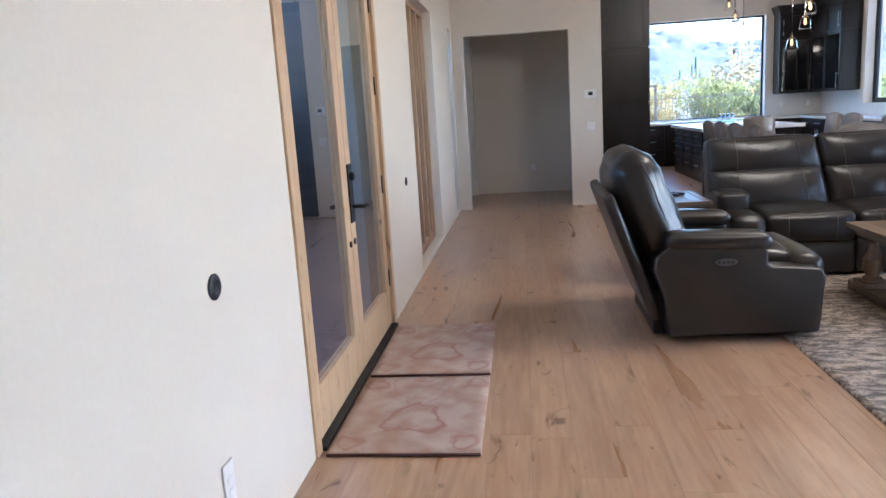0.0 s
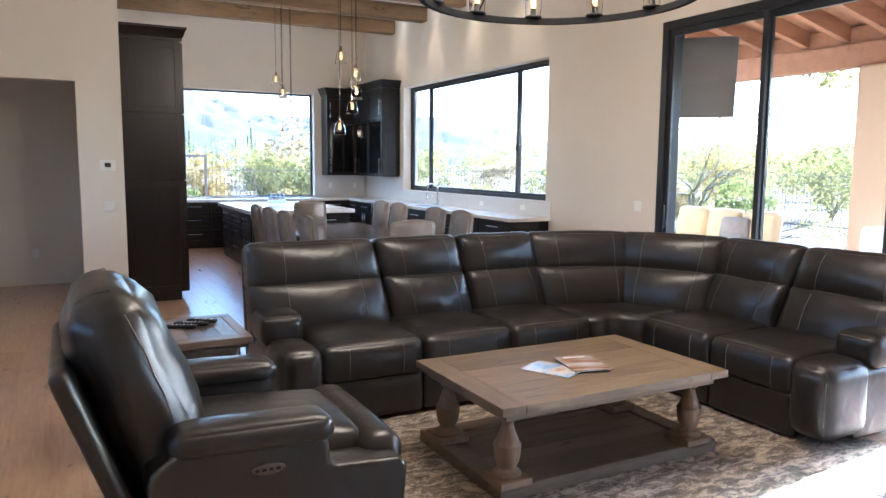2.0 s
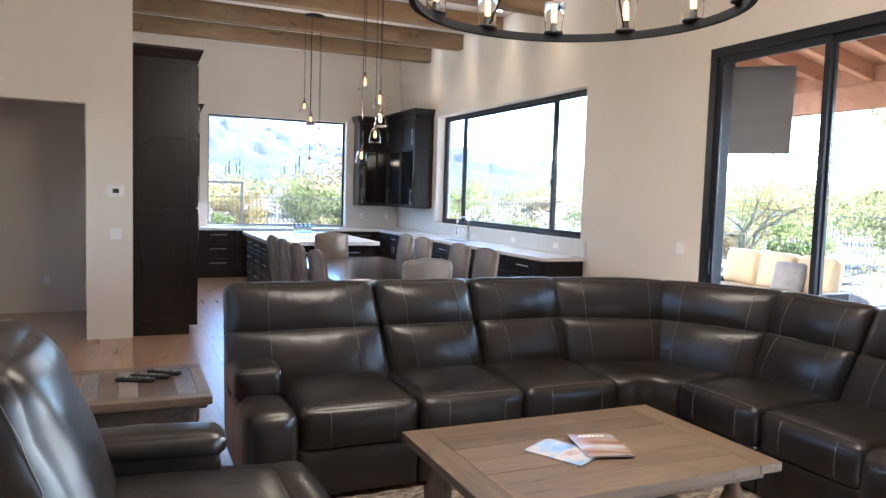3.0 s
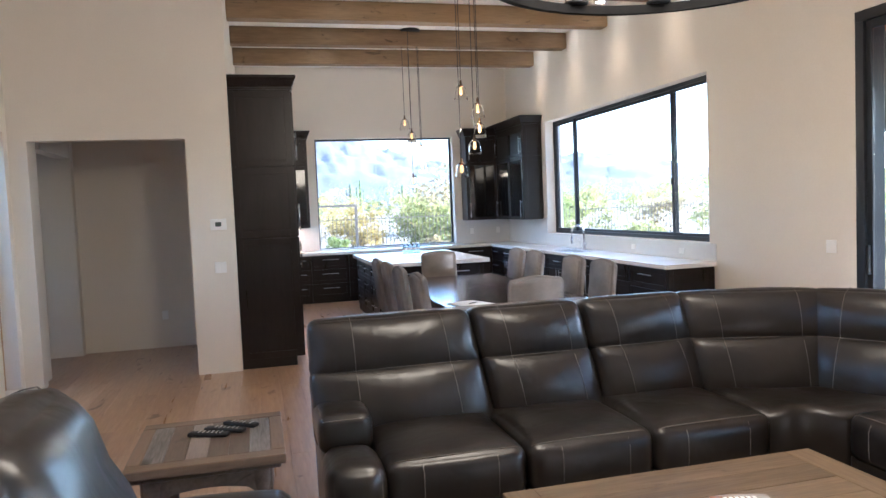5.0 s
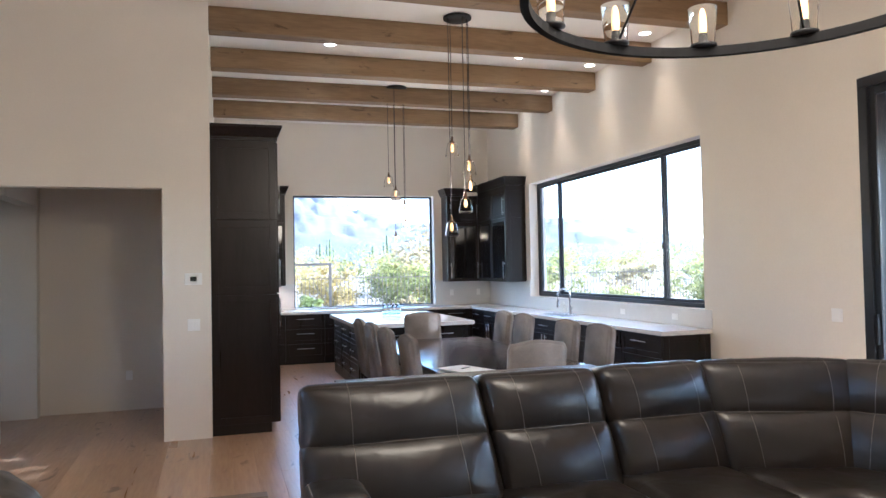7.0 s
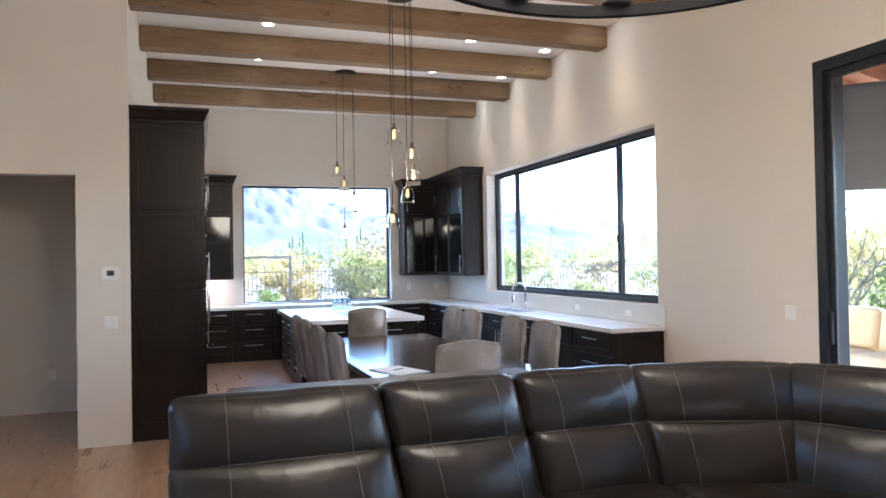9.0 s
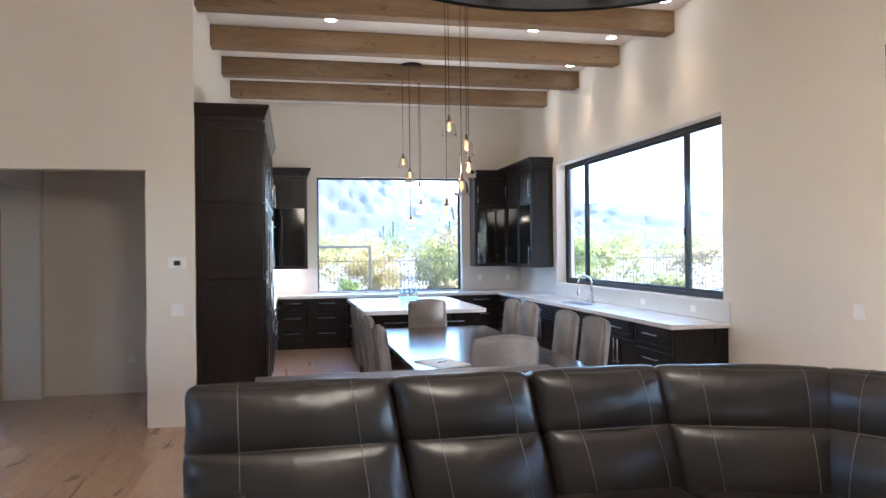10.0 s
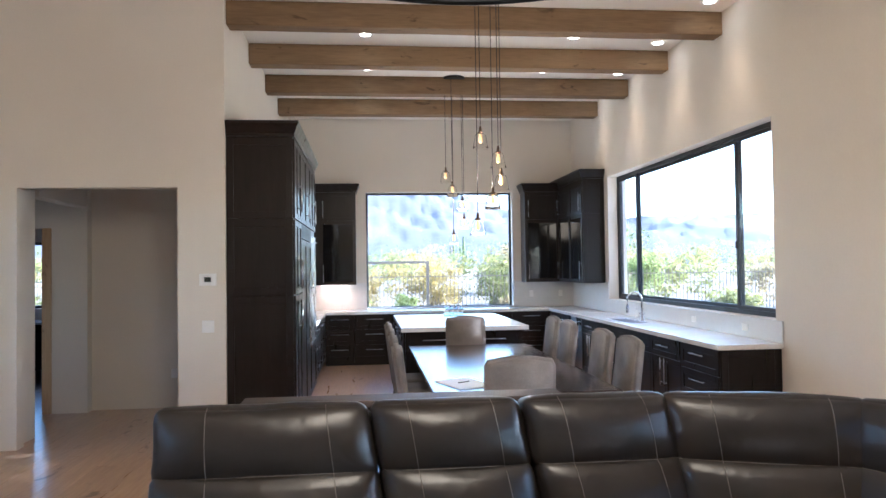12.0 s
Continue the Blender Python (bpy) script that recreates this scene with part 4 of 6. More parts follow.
boxes("apron", [((TX0 + 0.05, TY0 + 0.05, TZ - 0.085), (TX1 - 0.05, TY1 - 0.05, TZ - 0.043))], M_TABLE, ct, 0.004)
leg_prof = [(0.066, 0.0), (0.07, 0.004), (0.07, 0.014), (0.062, 0.018), (0.062, 0.026), (0.054, 0.03), (0.046, 0.036), (0.042, 0.046), (0.05, 0.056), (0.058, 0.075), (0.0635, 0.1),
            (0.066, 0.13), (0.0655, 0.15), (0.068, 0.153), (0.068, 0.159), (0.06, 0.165), (0.05, 0.19), (0.037, 0.225), (0.029, 0.25), (0.027, 0.268), (0.038, 0.274), (0.038, 0.284), (0.03, 0.289),
            (0.028, 0.3), (0.038, 0.306), (0.042, 0.33)]
for x in (TX0 + 0.145, TX1 - 0.09):
    for y in (TY0 + 0.18, TY1 - 0.115):
        lathe("leg", leg_prof, M_TURNED, ct, 28, at=(x, y, 0.128))
        boxes("plinth", [((x - 0.09, y - 0.09, 0.091), (x + 0.09, y + 0.09, 0.129))], M_TURNED, ct, 0.005)
n = 5
wd = (TY1 - TY0 - 0.2) / n
for i in range(n):
    box("shelf_plank", (TX0 + 0.18, TY0 + 0.24 + i * wd, 0.03), (TX1 - 0.04, TY0 + 0.24 + (i + 1) * wd - 0.002, 0.075), M_TBASE, ct, 0.003)
boxes("rail", [((TX0 + 0.07, TY0 + 0.12, 0.022), (TX1 + 0.07, TY0 + 0.239, 0.09)), ((TX0 + 0.07, TY1 - 0.03, 0.022), (TX1 + 0.07, TY1 + 0.09, 0.09)),
                ((TX0 + 0.07, TY0 + 0.2395, 0.022), (TX0 + 0.179, TY1 - 0.0305, 0.09)), ((TX1 - 0.039, TY0 + 0.2395, 0.022), (TX1 + 0.07, TY1 - 0.0305, 0.09))], M_TBASE, ct, 0.006)

# side table
st = thing("side_table", "weathered wood side table with a plank top and frame edge", "side table", (0, 0, 0))
SX0, SX1, SY0, SY1, SZ = 1.80, 2.44, 7.27, 7.95, 0.672
M_PLANKS = [wood("side_plank_" + nm, dk, lt, "y", 8.0, 0.34, bump=0.3, ring=14.0) for nm, dk, lt in
            (("grey", (0.06, 0.055, 0.052), (0.36, 0.34, 0.33)), ("brown", (0.06, 0.042, 0.032), (0.14, 0.1, 0.074)), ("mixed", (0.055, 0.042, 0.035), (0.24, 0.2, 0.175)))]
for i, k in enumerate((0, 1, 2, 1, 1, 0)):
    ww = (SX1 - SX0 - 0.12) / 6
    box("plank", (SX0 + 0.06 + i * ww, SY0 + 0.085, SZ - 0.035), (SX0 + 0.06 + (i + 1) * ww - 0.0015, SY1 - 0.085, SZ - 0.001), M_PLANKS[k], st, 0.002)
for x in (SX0, SX1 - 0.059):
    box("edge_board", (x, SY0 + 0.0845, SZ - 0.04), (x + 0.059, SY1 - 0.0845, SZ), M_SIDE, st, 0.004)
for y in (SY0, SY1 - 0.084):
    box("breadboard_end", (SX0, y, SZ - 0.04), (SX1, y + 0.084, SZ), M_SIDE_X, st, 0.005)
boxes("moulding", [((SX0 + 0.02, SY0 + 0.02, SZ - 0.062), (SX1 - 0.02, SY1 - 0.02, SZ - 0.041))], M_SIDE, st, 0.008)


def arched_apron(length, m):
    """An apron board with a shallow arch between the legs."""
    bm = bmesh.new()
    low = [(-length / 2, 0.115), (-length / 2 + 0.05, 0.115)] + [(-length / 2 + 0.05 + (length - 0.1) * i / 8, 0.1 - 0.04 * math.sin(math.pi * i / 8) ** 0.6) for i in range(1, 8)] + [(length / 2 - 0.05, 0.115), (length / 2, 0.115)]
    out = [[bm.verts.new((u, v, -dz)) for u, dz in low] + [bm.verts.new((length / 2, v, 0)), bm.verts.new((-length / 2, v, 0))] for v in (-0.012, 0.012)]
    for i in range(len(out[0])):
        j = (i + 1) % len(out[0])
        bm.faces.new((out[0][i], out[0][j], out[1][j], out[1][i]))
    bm.faces.new(out[0])
    bm.faces.new(out[1][::-1])
    bmesh.ops.recalc_face_normals(bm, faces=bm.faces)
    bm.transform(m)
    finish("apron", bm, M_SIDE, st)


for y in (SY0 + 0.075, SY1 - 0.075):
    arched_apron(SX1 - SX0 - 0.12, pose((SX0 + SX1) / 2, y, SZ - 0.0625))
for x in (SX0 + 0.075, SX1 - 0.075):
    arched_apron(SY1 - SY0 - 0.2, pose(x, (SY0 + SY1) / 2, SZ - 0.0625, 0, 0, 90))
for x in (SX0 + 0.1, SX1 - 0.1):
    for y in (SY0 + 0.1, SY1 - 0.1):
        lathe("leg", [(0.032, 0.0), (0.04, 0.012), (0.034, 0.03), (0.026, 0.05), (0.024, 0.1), (0.032, 0.2), (0.043, 0.3), (0.047, 0.36), (0.04, 0.4), (0.028, 0.425), (0.024, 0.44), (0.034, 0.45),
                      (0.034, 0.46), (0.028, 0.466), (0.033, 0.48), (0.046, 0.52), (0.05, 0.55), (0.05, SZ - 0.063)], M_SIDE, st, 18, at=(x, y, 0.0))

# dining table and chairs
dt = thing("dining_table", "long polished dark wood dining table", "dining table", (0, 0, 0))
boxes("top", [((4.0, 10.1, 0.715), (5.38, 13.35, 0.76))], M_DINING, dt, 0.008)
boxes("apron", [((4.12, 10.25, 0.61), (5.26, 13.2, 0.714))], M_DINING, dt, 0.004)
for x in (4.2, 5.18):
    for y in (10.4, 13.05):
        lathe("leg", [(0.04, 0), (0.045, 0.1), (0.06, 0.3), (0.055, 0.45), (0.04, 0.5), (0.06, 0.54), (0.06, 0.609)], M_DINING, dt, 18, at=(x, y, 0))


def camel_back(w, h, arch):
    """The outline of an arched camelback, from the lower left round to the lower right."""
    pts = [(-w / 2 + 0.02, 0.0)]
    pts += [(-w / 2, 0.1), (-w / 2, h - 0.05)]
    for i in range(13):
        t = i / 12
        x = -w / 2 + 0.02 + (w - 0.04) * t
        s = math.sin(math.pi * t)
        pts.append((x, h - 0.02 + arch * (s ** 1.6) + 0.012 * math.cos(2 * math.pi * t * 1.0)))
    pts += [(w / 2, h - 0.05), (w / 2, 0.1), (w / 2 - 0.02, 0.0)]
    return pts


chair = thing("dining_chair", "greige velvet upholstered dining chair with an arched high back", "chair", (4.51, 9.88, 0), 180, "chairs round the dining table")
bm = bmesh.new()
outl = camel_back(0.47, 0.64, 0.05)
ra = [[bm.verts.new((x, y, z)) for x, z in outl] for y in (-0.04, 0.04)]
for i in range(len(outl)):
    j = (i + 1) % len(outl)
    bm.faces.new((ra[0][i], ra[0][j], ra[1][j], ra[1][i]))
bm.faces.new(ra[0])
bm.faces.new(ra[1][::-1])
bmesh.ops.recalc_face_normals(bm, faces=bm.faces)
bmesh.ops.bevel(bm, geom=[e for e in bm.edges if abs(e.verts[0].co.y - e.verts[1].co.y) < 0.01], offset=0.022, segments=3, affect="EDGES")
bm.transform(pose(0, 0.2, 0.44, -7))
finish("backrest", bm, M_FABRIC, chair, True)
bm = bmesh.new()
add_soft(bm, (0.235, 0.235, 0.055), 0.04, (0, 0, 0.015), pose(0, -0.04, 0.45), 0.002, 1)
finish("seat", bm, M_FABRIC, chair, True)
for x in (-0.2, 0.2):
    for y, ty in ((-0.24, -0.24), (0.18, 0.26)):
        tube("leg", [(x, y, 0.4), (x, (y + ty) / 2, 0.2), (x, ty, 0.0)], [0.024, 0.02, 0.015], M_DINING, chair, 8)
CH = [(4.68, 13.2, 0)] + [(4.02, y, 90) for y in (10.55, 11.4, 12.1, 12.75)] + [(5.40, y, -90) for y in (10.72, 11.4, 12.52, 13.15)]
for x, y, rz in CH:
    copy_thing(chair, pose(x, y, 0, 0, 0, rz))

# ---- lamps ----
def recessed(x, y):
    ob = thing("recessed_light", "round recessed ceiling light with a white trim, lit", "ceiling light", (x, y, TOP), 0, "recessed ceiling lights")
    lathe("trim", [(0.062, -0.003), (0.09, -0.006), (0.092, -0.001), (0.062, -0.0005)], M_WHITE, ob, 24, caps=False)
    lathe("lamp", [(0.001, -0.004), (0.061, -0.004), (0.061, -0.001)], M_LED, ob, 24, caps=False)
    sp = new("downlight", bpy.data.lights.new("downlight", "SPOT"))
    sp.data.energy, sp.data.spot_size, sp.data.spot_blend, sp.data.color, sp.data.shadow_soft_size = CAN_WATT, radians(76), 1.0, (1.0, 0.68, 0.38), 0.05
    sp.parent = ob
    sp.matrix_local = pose(0, 0, -0.02)


CAN_WATT = 6.0
for x, y in ((3.54, 13.3), (3.55, 14.75), (6.0, 13.25), (7.1, 13.4), (7.08, 12.02), (7.1, 14.8), (7.1, 16.2), (3.55, 16.2), (6.0, 14.75)):
    recessed(x, y)


def pendant_cluster(x, y, drops):
    ob = thing("pendant_light", "cluster of five clear glass pendants on black cords", "pendant light", (x, y, TOP), 0, "pendant clusters over the kitchen")
    lathe("canopy", [(0.14, -0.001), (0.155, -0.006), (0.155, -0.026), (0.14, -0.034), (0.001, -0.034)], M_BLACK, ob, 32, caps=False)
    lamp = new("pendant_glow", bpy.data.lights.new("pendant_glow", "POINT"))
    lamp.data.energy, lamp.data.color, lamp.data.shadow_soft_size, lamp.parent = 5.0, (1.0, 0.72, 0.42), 0.05, ob
    lamp.location = (0, 0, 2.5 - TOP)
    for dx, dy, z in drops:
        zz = z - TOP
        tube("cord", [(dx, dy, -0.03), (dx, dy, zz + 0.15)], 0.004, M_BLACK, ob, 6)
        lathe("socket", [(0.005, 0.14), (0.011, 0.13), (0.014, 0.11), (0.015, 0.085), (0.03, 0.076), (0.03, 0.066), (0.014, 0.06)], M_BRONZE, ob, 16, at=(dx, dy, zz))
        sh = lathe("shade", [(0.032, 0.068), (0.046, 0.06), (0.056, 0.04), (0.063, 0.0), (0.071, -0.05), (0.078, -0.084), (0.0765, -0.0855), (0.075, -0.084), (0.068, -0.05), (0.06, 0.0), (0.053, 0.039), (0.044, 0.057), (0.031, 0.065)],
                   M_BULBGLASS, ob, 24, at=(dx, dy, zz), caps=False)
        sh.visible_shadow = False
        lathe("bulb", [(0.011, 0.055), (0.014, 0.04), (0.019, 0.01), (0.019, -0.012), (0.011, -0.03), (0.001, -0.034)], M_BULB, ob, 14, at=(dx, dy, zz), caps=False)


pendant_cluster(4.74, 12.02, [(-0.07, 0.05, 2.94), (0.09, -0.04, 2.73), (0.135, 0.05, 2.52), (0.02, -0.1, 2.32), (-0.12, -0.03, 2.07)])
pendant_cluster(4.79, 15.13, [(-0.13, 0.03, 2.96), (-0.05, -0.07, 2.75), (0.1, 0.0, 2.55), (0.13, 0.06, 2.30), (-0.02, 0.09, 2.08)])

M_FORGED = surface("forged_iron", (0.004, 0.004, 0.0045), (0.009, 0.009, 0.01), 0.75, metal=0.0, big=4, fine=90, bump=0.05, spec=0.12)
ch = thing("chandelier", "large black metal ring chandelier with glass cup lights", "chandelier", (3.78, 6.37, 2.45))
bm = bmesh.new()
NS, R0, R1 = 72, 0.672, 0.70
rg = [[bm.verts.new((r * math.cos(2 * math.pi * i / NS), r * math.sin(2 * math.pi * i / NS), z)) for r, z in ((R0, 0), (R1, 0), (R1, 0.035), (R0, 0.035))] for i in range(NS)]
for i in range(NS):
    a, b = rg[i], rg[(i + 1) % NS]
    for k in range(4):
        bm.faces.new((a[k], a[(k + 1) % 4], b[(k + 1) % 4], b[k]))
finish("ring", bm, M_FORGED, ch, False)
lamp = new("chandelier_light", bpy.data.lights.new("chandelier_light", "POINT"))
lamp.data.energy, lamp.data.color, lamp.data.shadow_soft_size, lamp.parent = 31.0, (1.0, 0.73, 0.44), 0.55, ch
lamp.location = (0, 0, 0.65)
lathe("canopy", [(0.08, TOP - 2.451), (0.085, TOP - 2.46), (0.08, TOP - 2.49), (0.02, TOP - 2.5)], M_BLACK, ch, 24)
tube("stem", [(0, 0, 0.75), (0, 0, TOP - 2.49)], 0.012, M_BLACK, ch, 10)
lathe("hub", [(0.02, 0.72), (0.05, 0.73), (0.05, 0.78), (0.02, 0.79)], M_BLACK, ch, 20)
for i in range(6):
    a = 2 * math.pi * (i + 0.5) / 6 + 0.1
    tube("rod", [(0.686 * math.cos(a), 0.686 * math.sin(a), 0.03), (0.04 * math.cos(a), 0.04 * math.sin(a), 0.75)], 0.005, M_BLACK, ch, 8)
for i in range(12):
    a = 2 * math.pi * i / 12 + 0.1
    x, y = 0.686 * math.cos(a), 0.686 * math.sin(a)
    lathe("cup", [(0.03, 0.034), (0.05, 0.038), (0.05, 0.046), (0.018, 0.05), (0.016, 0.09), (0.012, 0.092)], M_BLACK, ch, 16, at=(x, y, 0))
    sh = lathe("glass_cup", [(0.044, 0.047), (0.047, 0.1), (0.055, 0.19), (0.052, 0.19), (0.044, 0.1), (0.041, 0.05)], M_BULBGLASS, ch, 20, at=(x, y, 0), caps=False)
    sh.visible_shadow = False
    lathe("bulb", [(0.01, 0.09), (0.0145, 0.1), (0.0155, 0.12), (0.013, 0.16), (0.007, 0.18), (0.001, 0.184)], M_BULB, ch, 12, at=(x, y, 0), caps=False)

# ---- rug and mats ----
def rug_material():
    m, nt, bsdf = material("distressed_rug")
    N, K = nt.nodes, nt.links.new
    co, mp = N.new("ShaderNodeTexCoord"), N.new("ShaderNodeMapping")
    mp.inputs["Scale"].default_value = (1.0, 2.2, 1)
    K(co.outputs["Object"], mp.inputs["Vector"])
    n1, n2, n3 = (N.new("ShaderNodeTexNoise") for _ in range(3))
    for n, s, d, di in ((n1, 9, 8, 0.6), (n2, 60, 4, 0.3), (n3, 1.4, 3, 0.5)):
        n.inputs["Scale"].default_value, n.inputs["Detail"].default_value, n.inputs["Distortion"].default_value = s, d, di
        n.inputs["Roughness"].default_value = 0.68
        K(mp.outputs[0], n.inputs["Vector"])
    a = N.new("ShaderNodeMix")
    a.inputs[0].default_value = 0.35
    K(n1.outputs["Fac"], a.inputs[2])
    K(n2.outputs["Fac"], a.inputs[3])
    ramp = N.new("ShaderNodeValToRGB")
    cr = ramp.color_ramp
    cr.elements[0].position, cr.elements[0].color = 0.36, (0.035, 0.028, 0.025, 1)
    cr.elements[1].position, cr.elements[1].color = 0.64, (0.66, 0.60, 0.52, 1)
    for p, c in ((0.44, (0.09, 0.07, 0.056)), (0.49, (0.17, 0.155, 0.145)), (0.54, (0.46, 0.41, 0.35))):
        e = cr.elements.new(p)
        e.color = (*c, 1)
    K(a.outputs[0], ramp.inputs[0])
    hue = N.new("ShaderNodeMix")
    hue.data_type, hue.blend_type = "RGBA", "MULTIPLY"
    r2 = N.new("ShaderNodeValToRGB")
    r2.color_ramp.elements[0].position, r2.color_ramp.elements[1].position = 0.4, 0.6
    r2.color_ramp.elements[0].color, r2.color_ramp.elements[1].color = (1, 0.88, 0.74, 1), (1.0, 0.94, 0.9, 1)
    K(n3.outputs["Fac"], r2.inputs[0])
    hue.inputs[0].default_value = 1.0
    K(ramp.outputs[0], hue.inputs[6])
    K(r2.outputs[0], hue.inputs[7])
    K(hue.outputs[2], bsdf.inputs["Base Color"])
    bsdf.inputs["Roughness"].default_value = 0.95
    bsdf.inputs["Sheen Weight"].default_value = 0.2
    b = N.new("ShaderNodeBump")
    b.inputs["Strength"].default_value, b.inputs["Distance"].default_value = 0.9, 0.012
    K(n2.outputs["Fac"], b.inputs["Height"])
    K(b.outputs[0], bsdf.inputs["Normal"])
    return m


def carpet(name, x0, x1, y0, y1, h, step, mat, label, rough, group=""):
    """A thick pile with an uneven surface and edge."""
    nx, ny = int((x1 - x0) / step), int((y1 - y0) / step)
    bm = bmesh.new()
    g = [[None] * (ny + 1) for _ in range(nx + 1)]
    for i in range(nx + 1):
        for j in range(ny + 1):
            x, y = x0 + (x1 - x0) * i / nx, y0 + (y1 - y0) * j / ny
            x = x0 + 0.006 if i == 1 else x1 - 0.006 if i == nx - 1 else x
            y = y0 + 0.006 if j == 1 else y1 - 0.006 if j == ny - 1 else y
            edge = i in (0, nx) or j in (0, ny)
            w = noise.noise(Vector((x * 5, y * 5, 0))) * rough * 0.8
            z = 0.001 if edge else h + rough * (noise.noise(Vector((x * 23, y * 23, 1))) + 0.7 * noise.noise(Vector((x * 61, y * 61, 5))))
            g[i][j] = bm.verts.new((x + w, y + w * 0.7, max(0.001, z)))
    for i in range(nx):
        for j in range(ny):
            bm.faces.new((g[i][j], g[i + 1][j], g[i + 1][j + 1], g[i][j + 1]))
    return finish(name, bm, mat, smooth=True, label=label, category="rug", group=group)


M_RUG = rug_material()
carpet("area_rug", 2.55, 5.75, 3.3, 7.42, 0.018, 0.022, M_RUG, "thick distressed grey, brown and cream area rug", 0.006)


def mat_material():
    """Faded cream wool with a dusty pink heart-shaped medallion and corner scrolls."""
    m, nt, bsdf = material("floral_mat")
    N, K = nt.nodes, nt.links.new

    def calc(op, a, b=None, c=None):
        n = N.new("ShaderNodeMath")
        n.operation = op
        for k, v in enumerate((a, b, c)):
            if v is None:
                continue
            if isinstance(v, (int, float)):
                n.inputs[k].default_value = v
            else:
                K(v, n.inputs[k])
        return n.outputs[0]

    co = N.new("ShaderNodeTexCoord")
    wn_, big, fine = (N.new("ShaderNodeTexNoise") for _ in range(3))
    for n, s in ((wn_, 10), (big, 7), (fine, 150)):
        n.inputs["Scale"].default_value, n.inputs["Detail"].default_value = s, 5
        K(co.outputs["Object"], n.inputs["Vector"])
    xyz = N.new("ShaderNodeSeparateXYZ")
    K(co.outputs["Object"], xyz.inputs[0])
    warp = calc("MULTIPLY_ADD", wn_.outputs["Fac"], 0.16, -0.08)
    ax = calc("ABSOLUTE", calc("ADD", xyz.outputs["X"], warp))
    y = calc("ADD", xyz.outputs["Y"], warp)

    def ring(px, py, radius, lean):
        dx = calc("ABSOLUTE", calc("SUBTRACT", ax, px))
        dy = calc("MULTIPLY_ADD", dx, lean, calc("SUBTRACT", y, py))
        d = calc("SQRT", calc("ADD", calc("MULTIPLY", dx, dx), calc("MULTIPLY", dy, dy)))
        return calc("MAXIMUM", calc("SUBTRACT", 1.0, calc("DIVIDE", calc("ABSOLUTE", calc("SUBTRACT", d, radius)), 0.024)), 0.0)

    rings = ring(0.0, -0.06, 0.15, 0.6)
    for py, lean in ((-0.36, -0.5), (0.36, 0.5)):
        rings = calc("MAXIMUM", rings, calc("MULTIPLY", ring(0.27, py, 0.06, lean), 0.7))
    rings = calc("MAXIMUM", rings, calc("MULTIPLY", ring(0.0, 0.2, 0.17, -1.2), 0.35))
    fade = calc("MULTIPLY", calc("MULTIPLY", rings, big.outputs["Fac"]), 1.35)
    ground = N.new("ShaderNodeValToRGB")
    ground.color_ramp.elements[0].position, ground.color_ramp.elements[1].position = 0.38, 0.62
    ground.color_ramp.elements[0].color, ground.color_ramp.elements[1].color = (0.40, 0.275, 0.21, 1), (0.50, 0.40, 0.35, 1)
    K(big.outputs["Fac"], ground.inputs[0])
    mx = N.new("ShaderNodeMix")
    mx.data_type = "RGBA"
    K(fade, mx.inputs[0])
    K(ground.outputs[0], mx.inputs[6])
    mx.inputs[7].default_value = (0.30, 0.115, 0.10, 1)
    K(mx.outputs[2], bsdf.inputs["Base Color"])
    bsdf.inputs["Roughness"].default_value = 0.95
    b = N.new("ShaderNodeBump")
    b.inputs["Strength"].default_value, b.inputs["Distance"].default_value = 0.5, 0.004
    K(fine.outputs["Fac"], b.inputs["Height"])
    K(b.outputs[0], bsdf.inputs["Normal"])
    return m


M_MAT = mat_material()
M_MAT_EDGE = surface("mat_edge_red", (0.06, 0.02, 0.018), (0.11, 0.045, 0.04), 0.9, big=12, fine=200, bump=0.3)
for y0, y1 in ((4.48, 5.395), (5.44, 6.39)):
    mt = carpet("door_mat", -0.345, 0.345, -(y1 - y0) / 2, (y1 - y0) / 2, 0.016, 0.025, M_MAT, "cream and dusty pink floral wool door mat", 0.0015, "door mats")
    mt.location = (0.437, (y0 + y1) / 2, 0)
    hy = (y1 - y0) / 2
    # Dark red line along the near edge only.
    tube("near_edge_line", [(-0.343, -hy, 0.008), (0.0, -hy - 0.002, 0.009), (0.343, -hy, 0.008)], 0.007, M_MAT_EDGE, mt, 6, False, label="dark wine red line along the near edge")

# ---- small things ----
M_PAPER = surface("paper", (0.70, 0.69, 0.67), (0.78, 0.77, 0.75), 0.5, big=3, fine=40, bump=0.0)


def cover_material(name, cols, scale, rz):
    m, nt, bsdf = material(name)
    N, K = nt.nodes, nt.links.new
    co, mp, n = N.new("ShaderNodeTexCoord"), N.new("ShaderNodeMapping"), N.new("ShaderNodeTexNoise")
    mp.inputs["Scale"].default_value, mp.inputs["Rotation"].default_value = scale, (0, 0, rz)
    K(co.outputs["Object"], mp.inputs["Vector"])
    K(mp.outputs[0], n.inputs["Vector"])
    n.inputs["Scale"].default_value, n.inputs["Detail"].default_value = 1.0, 4
    ramp = N.new("ShaderNodeValToRGB")
    cr = ramp.color_ramp
    cr.elements[0].position, cr.elements[0].color = 0.3, (*cols[0], 1)
    cr.elements[1].position, cr.elements[1].color = 0.7, (*cols[-1], 1)
    for i, c in enumerate(cols[1:-1]):
        e = cr.elements.new(0.3 + 0.4 * (i + 1) / (len(cols) - 1))
        e.color = (*c, 1)
    K(n.outputs["Fac"], ramp.inputs[0])
    K(ramp.outputs[0], bsdf.inputs["Base Color"])
    bsdf.inputs["Roughness"].default_value = 0.22
    return m


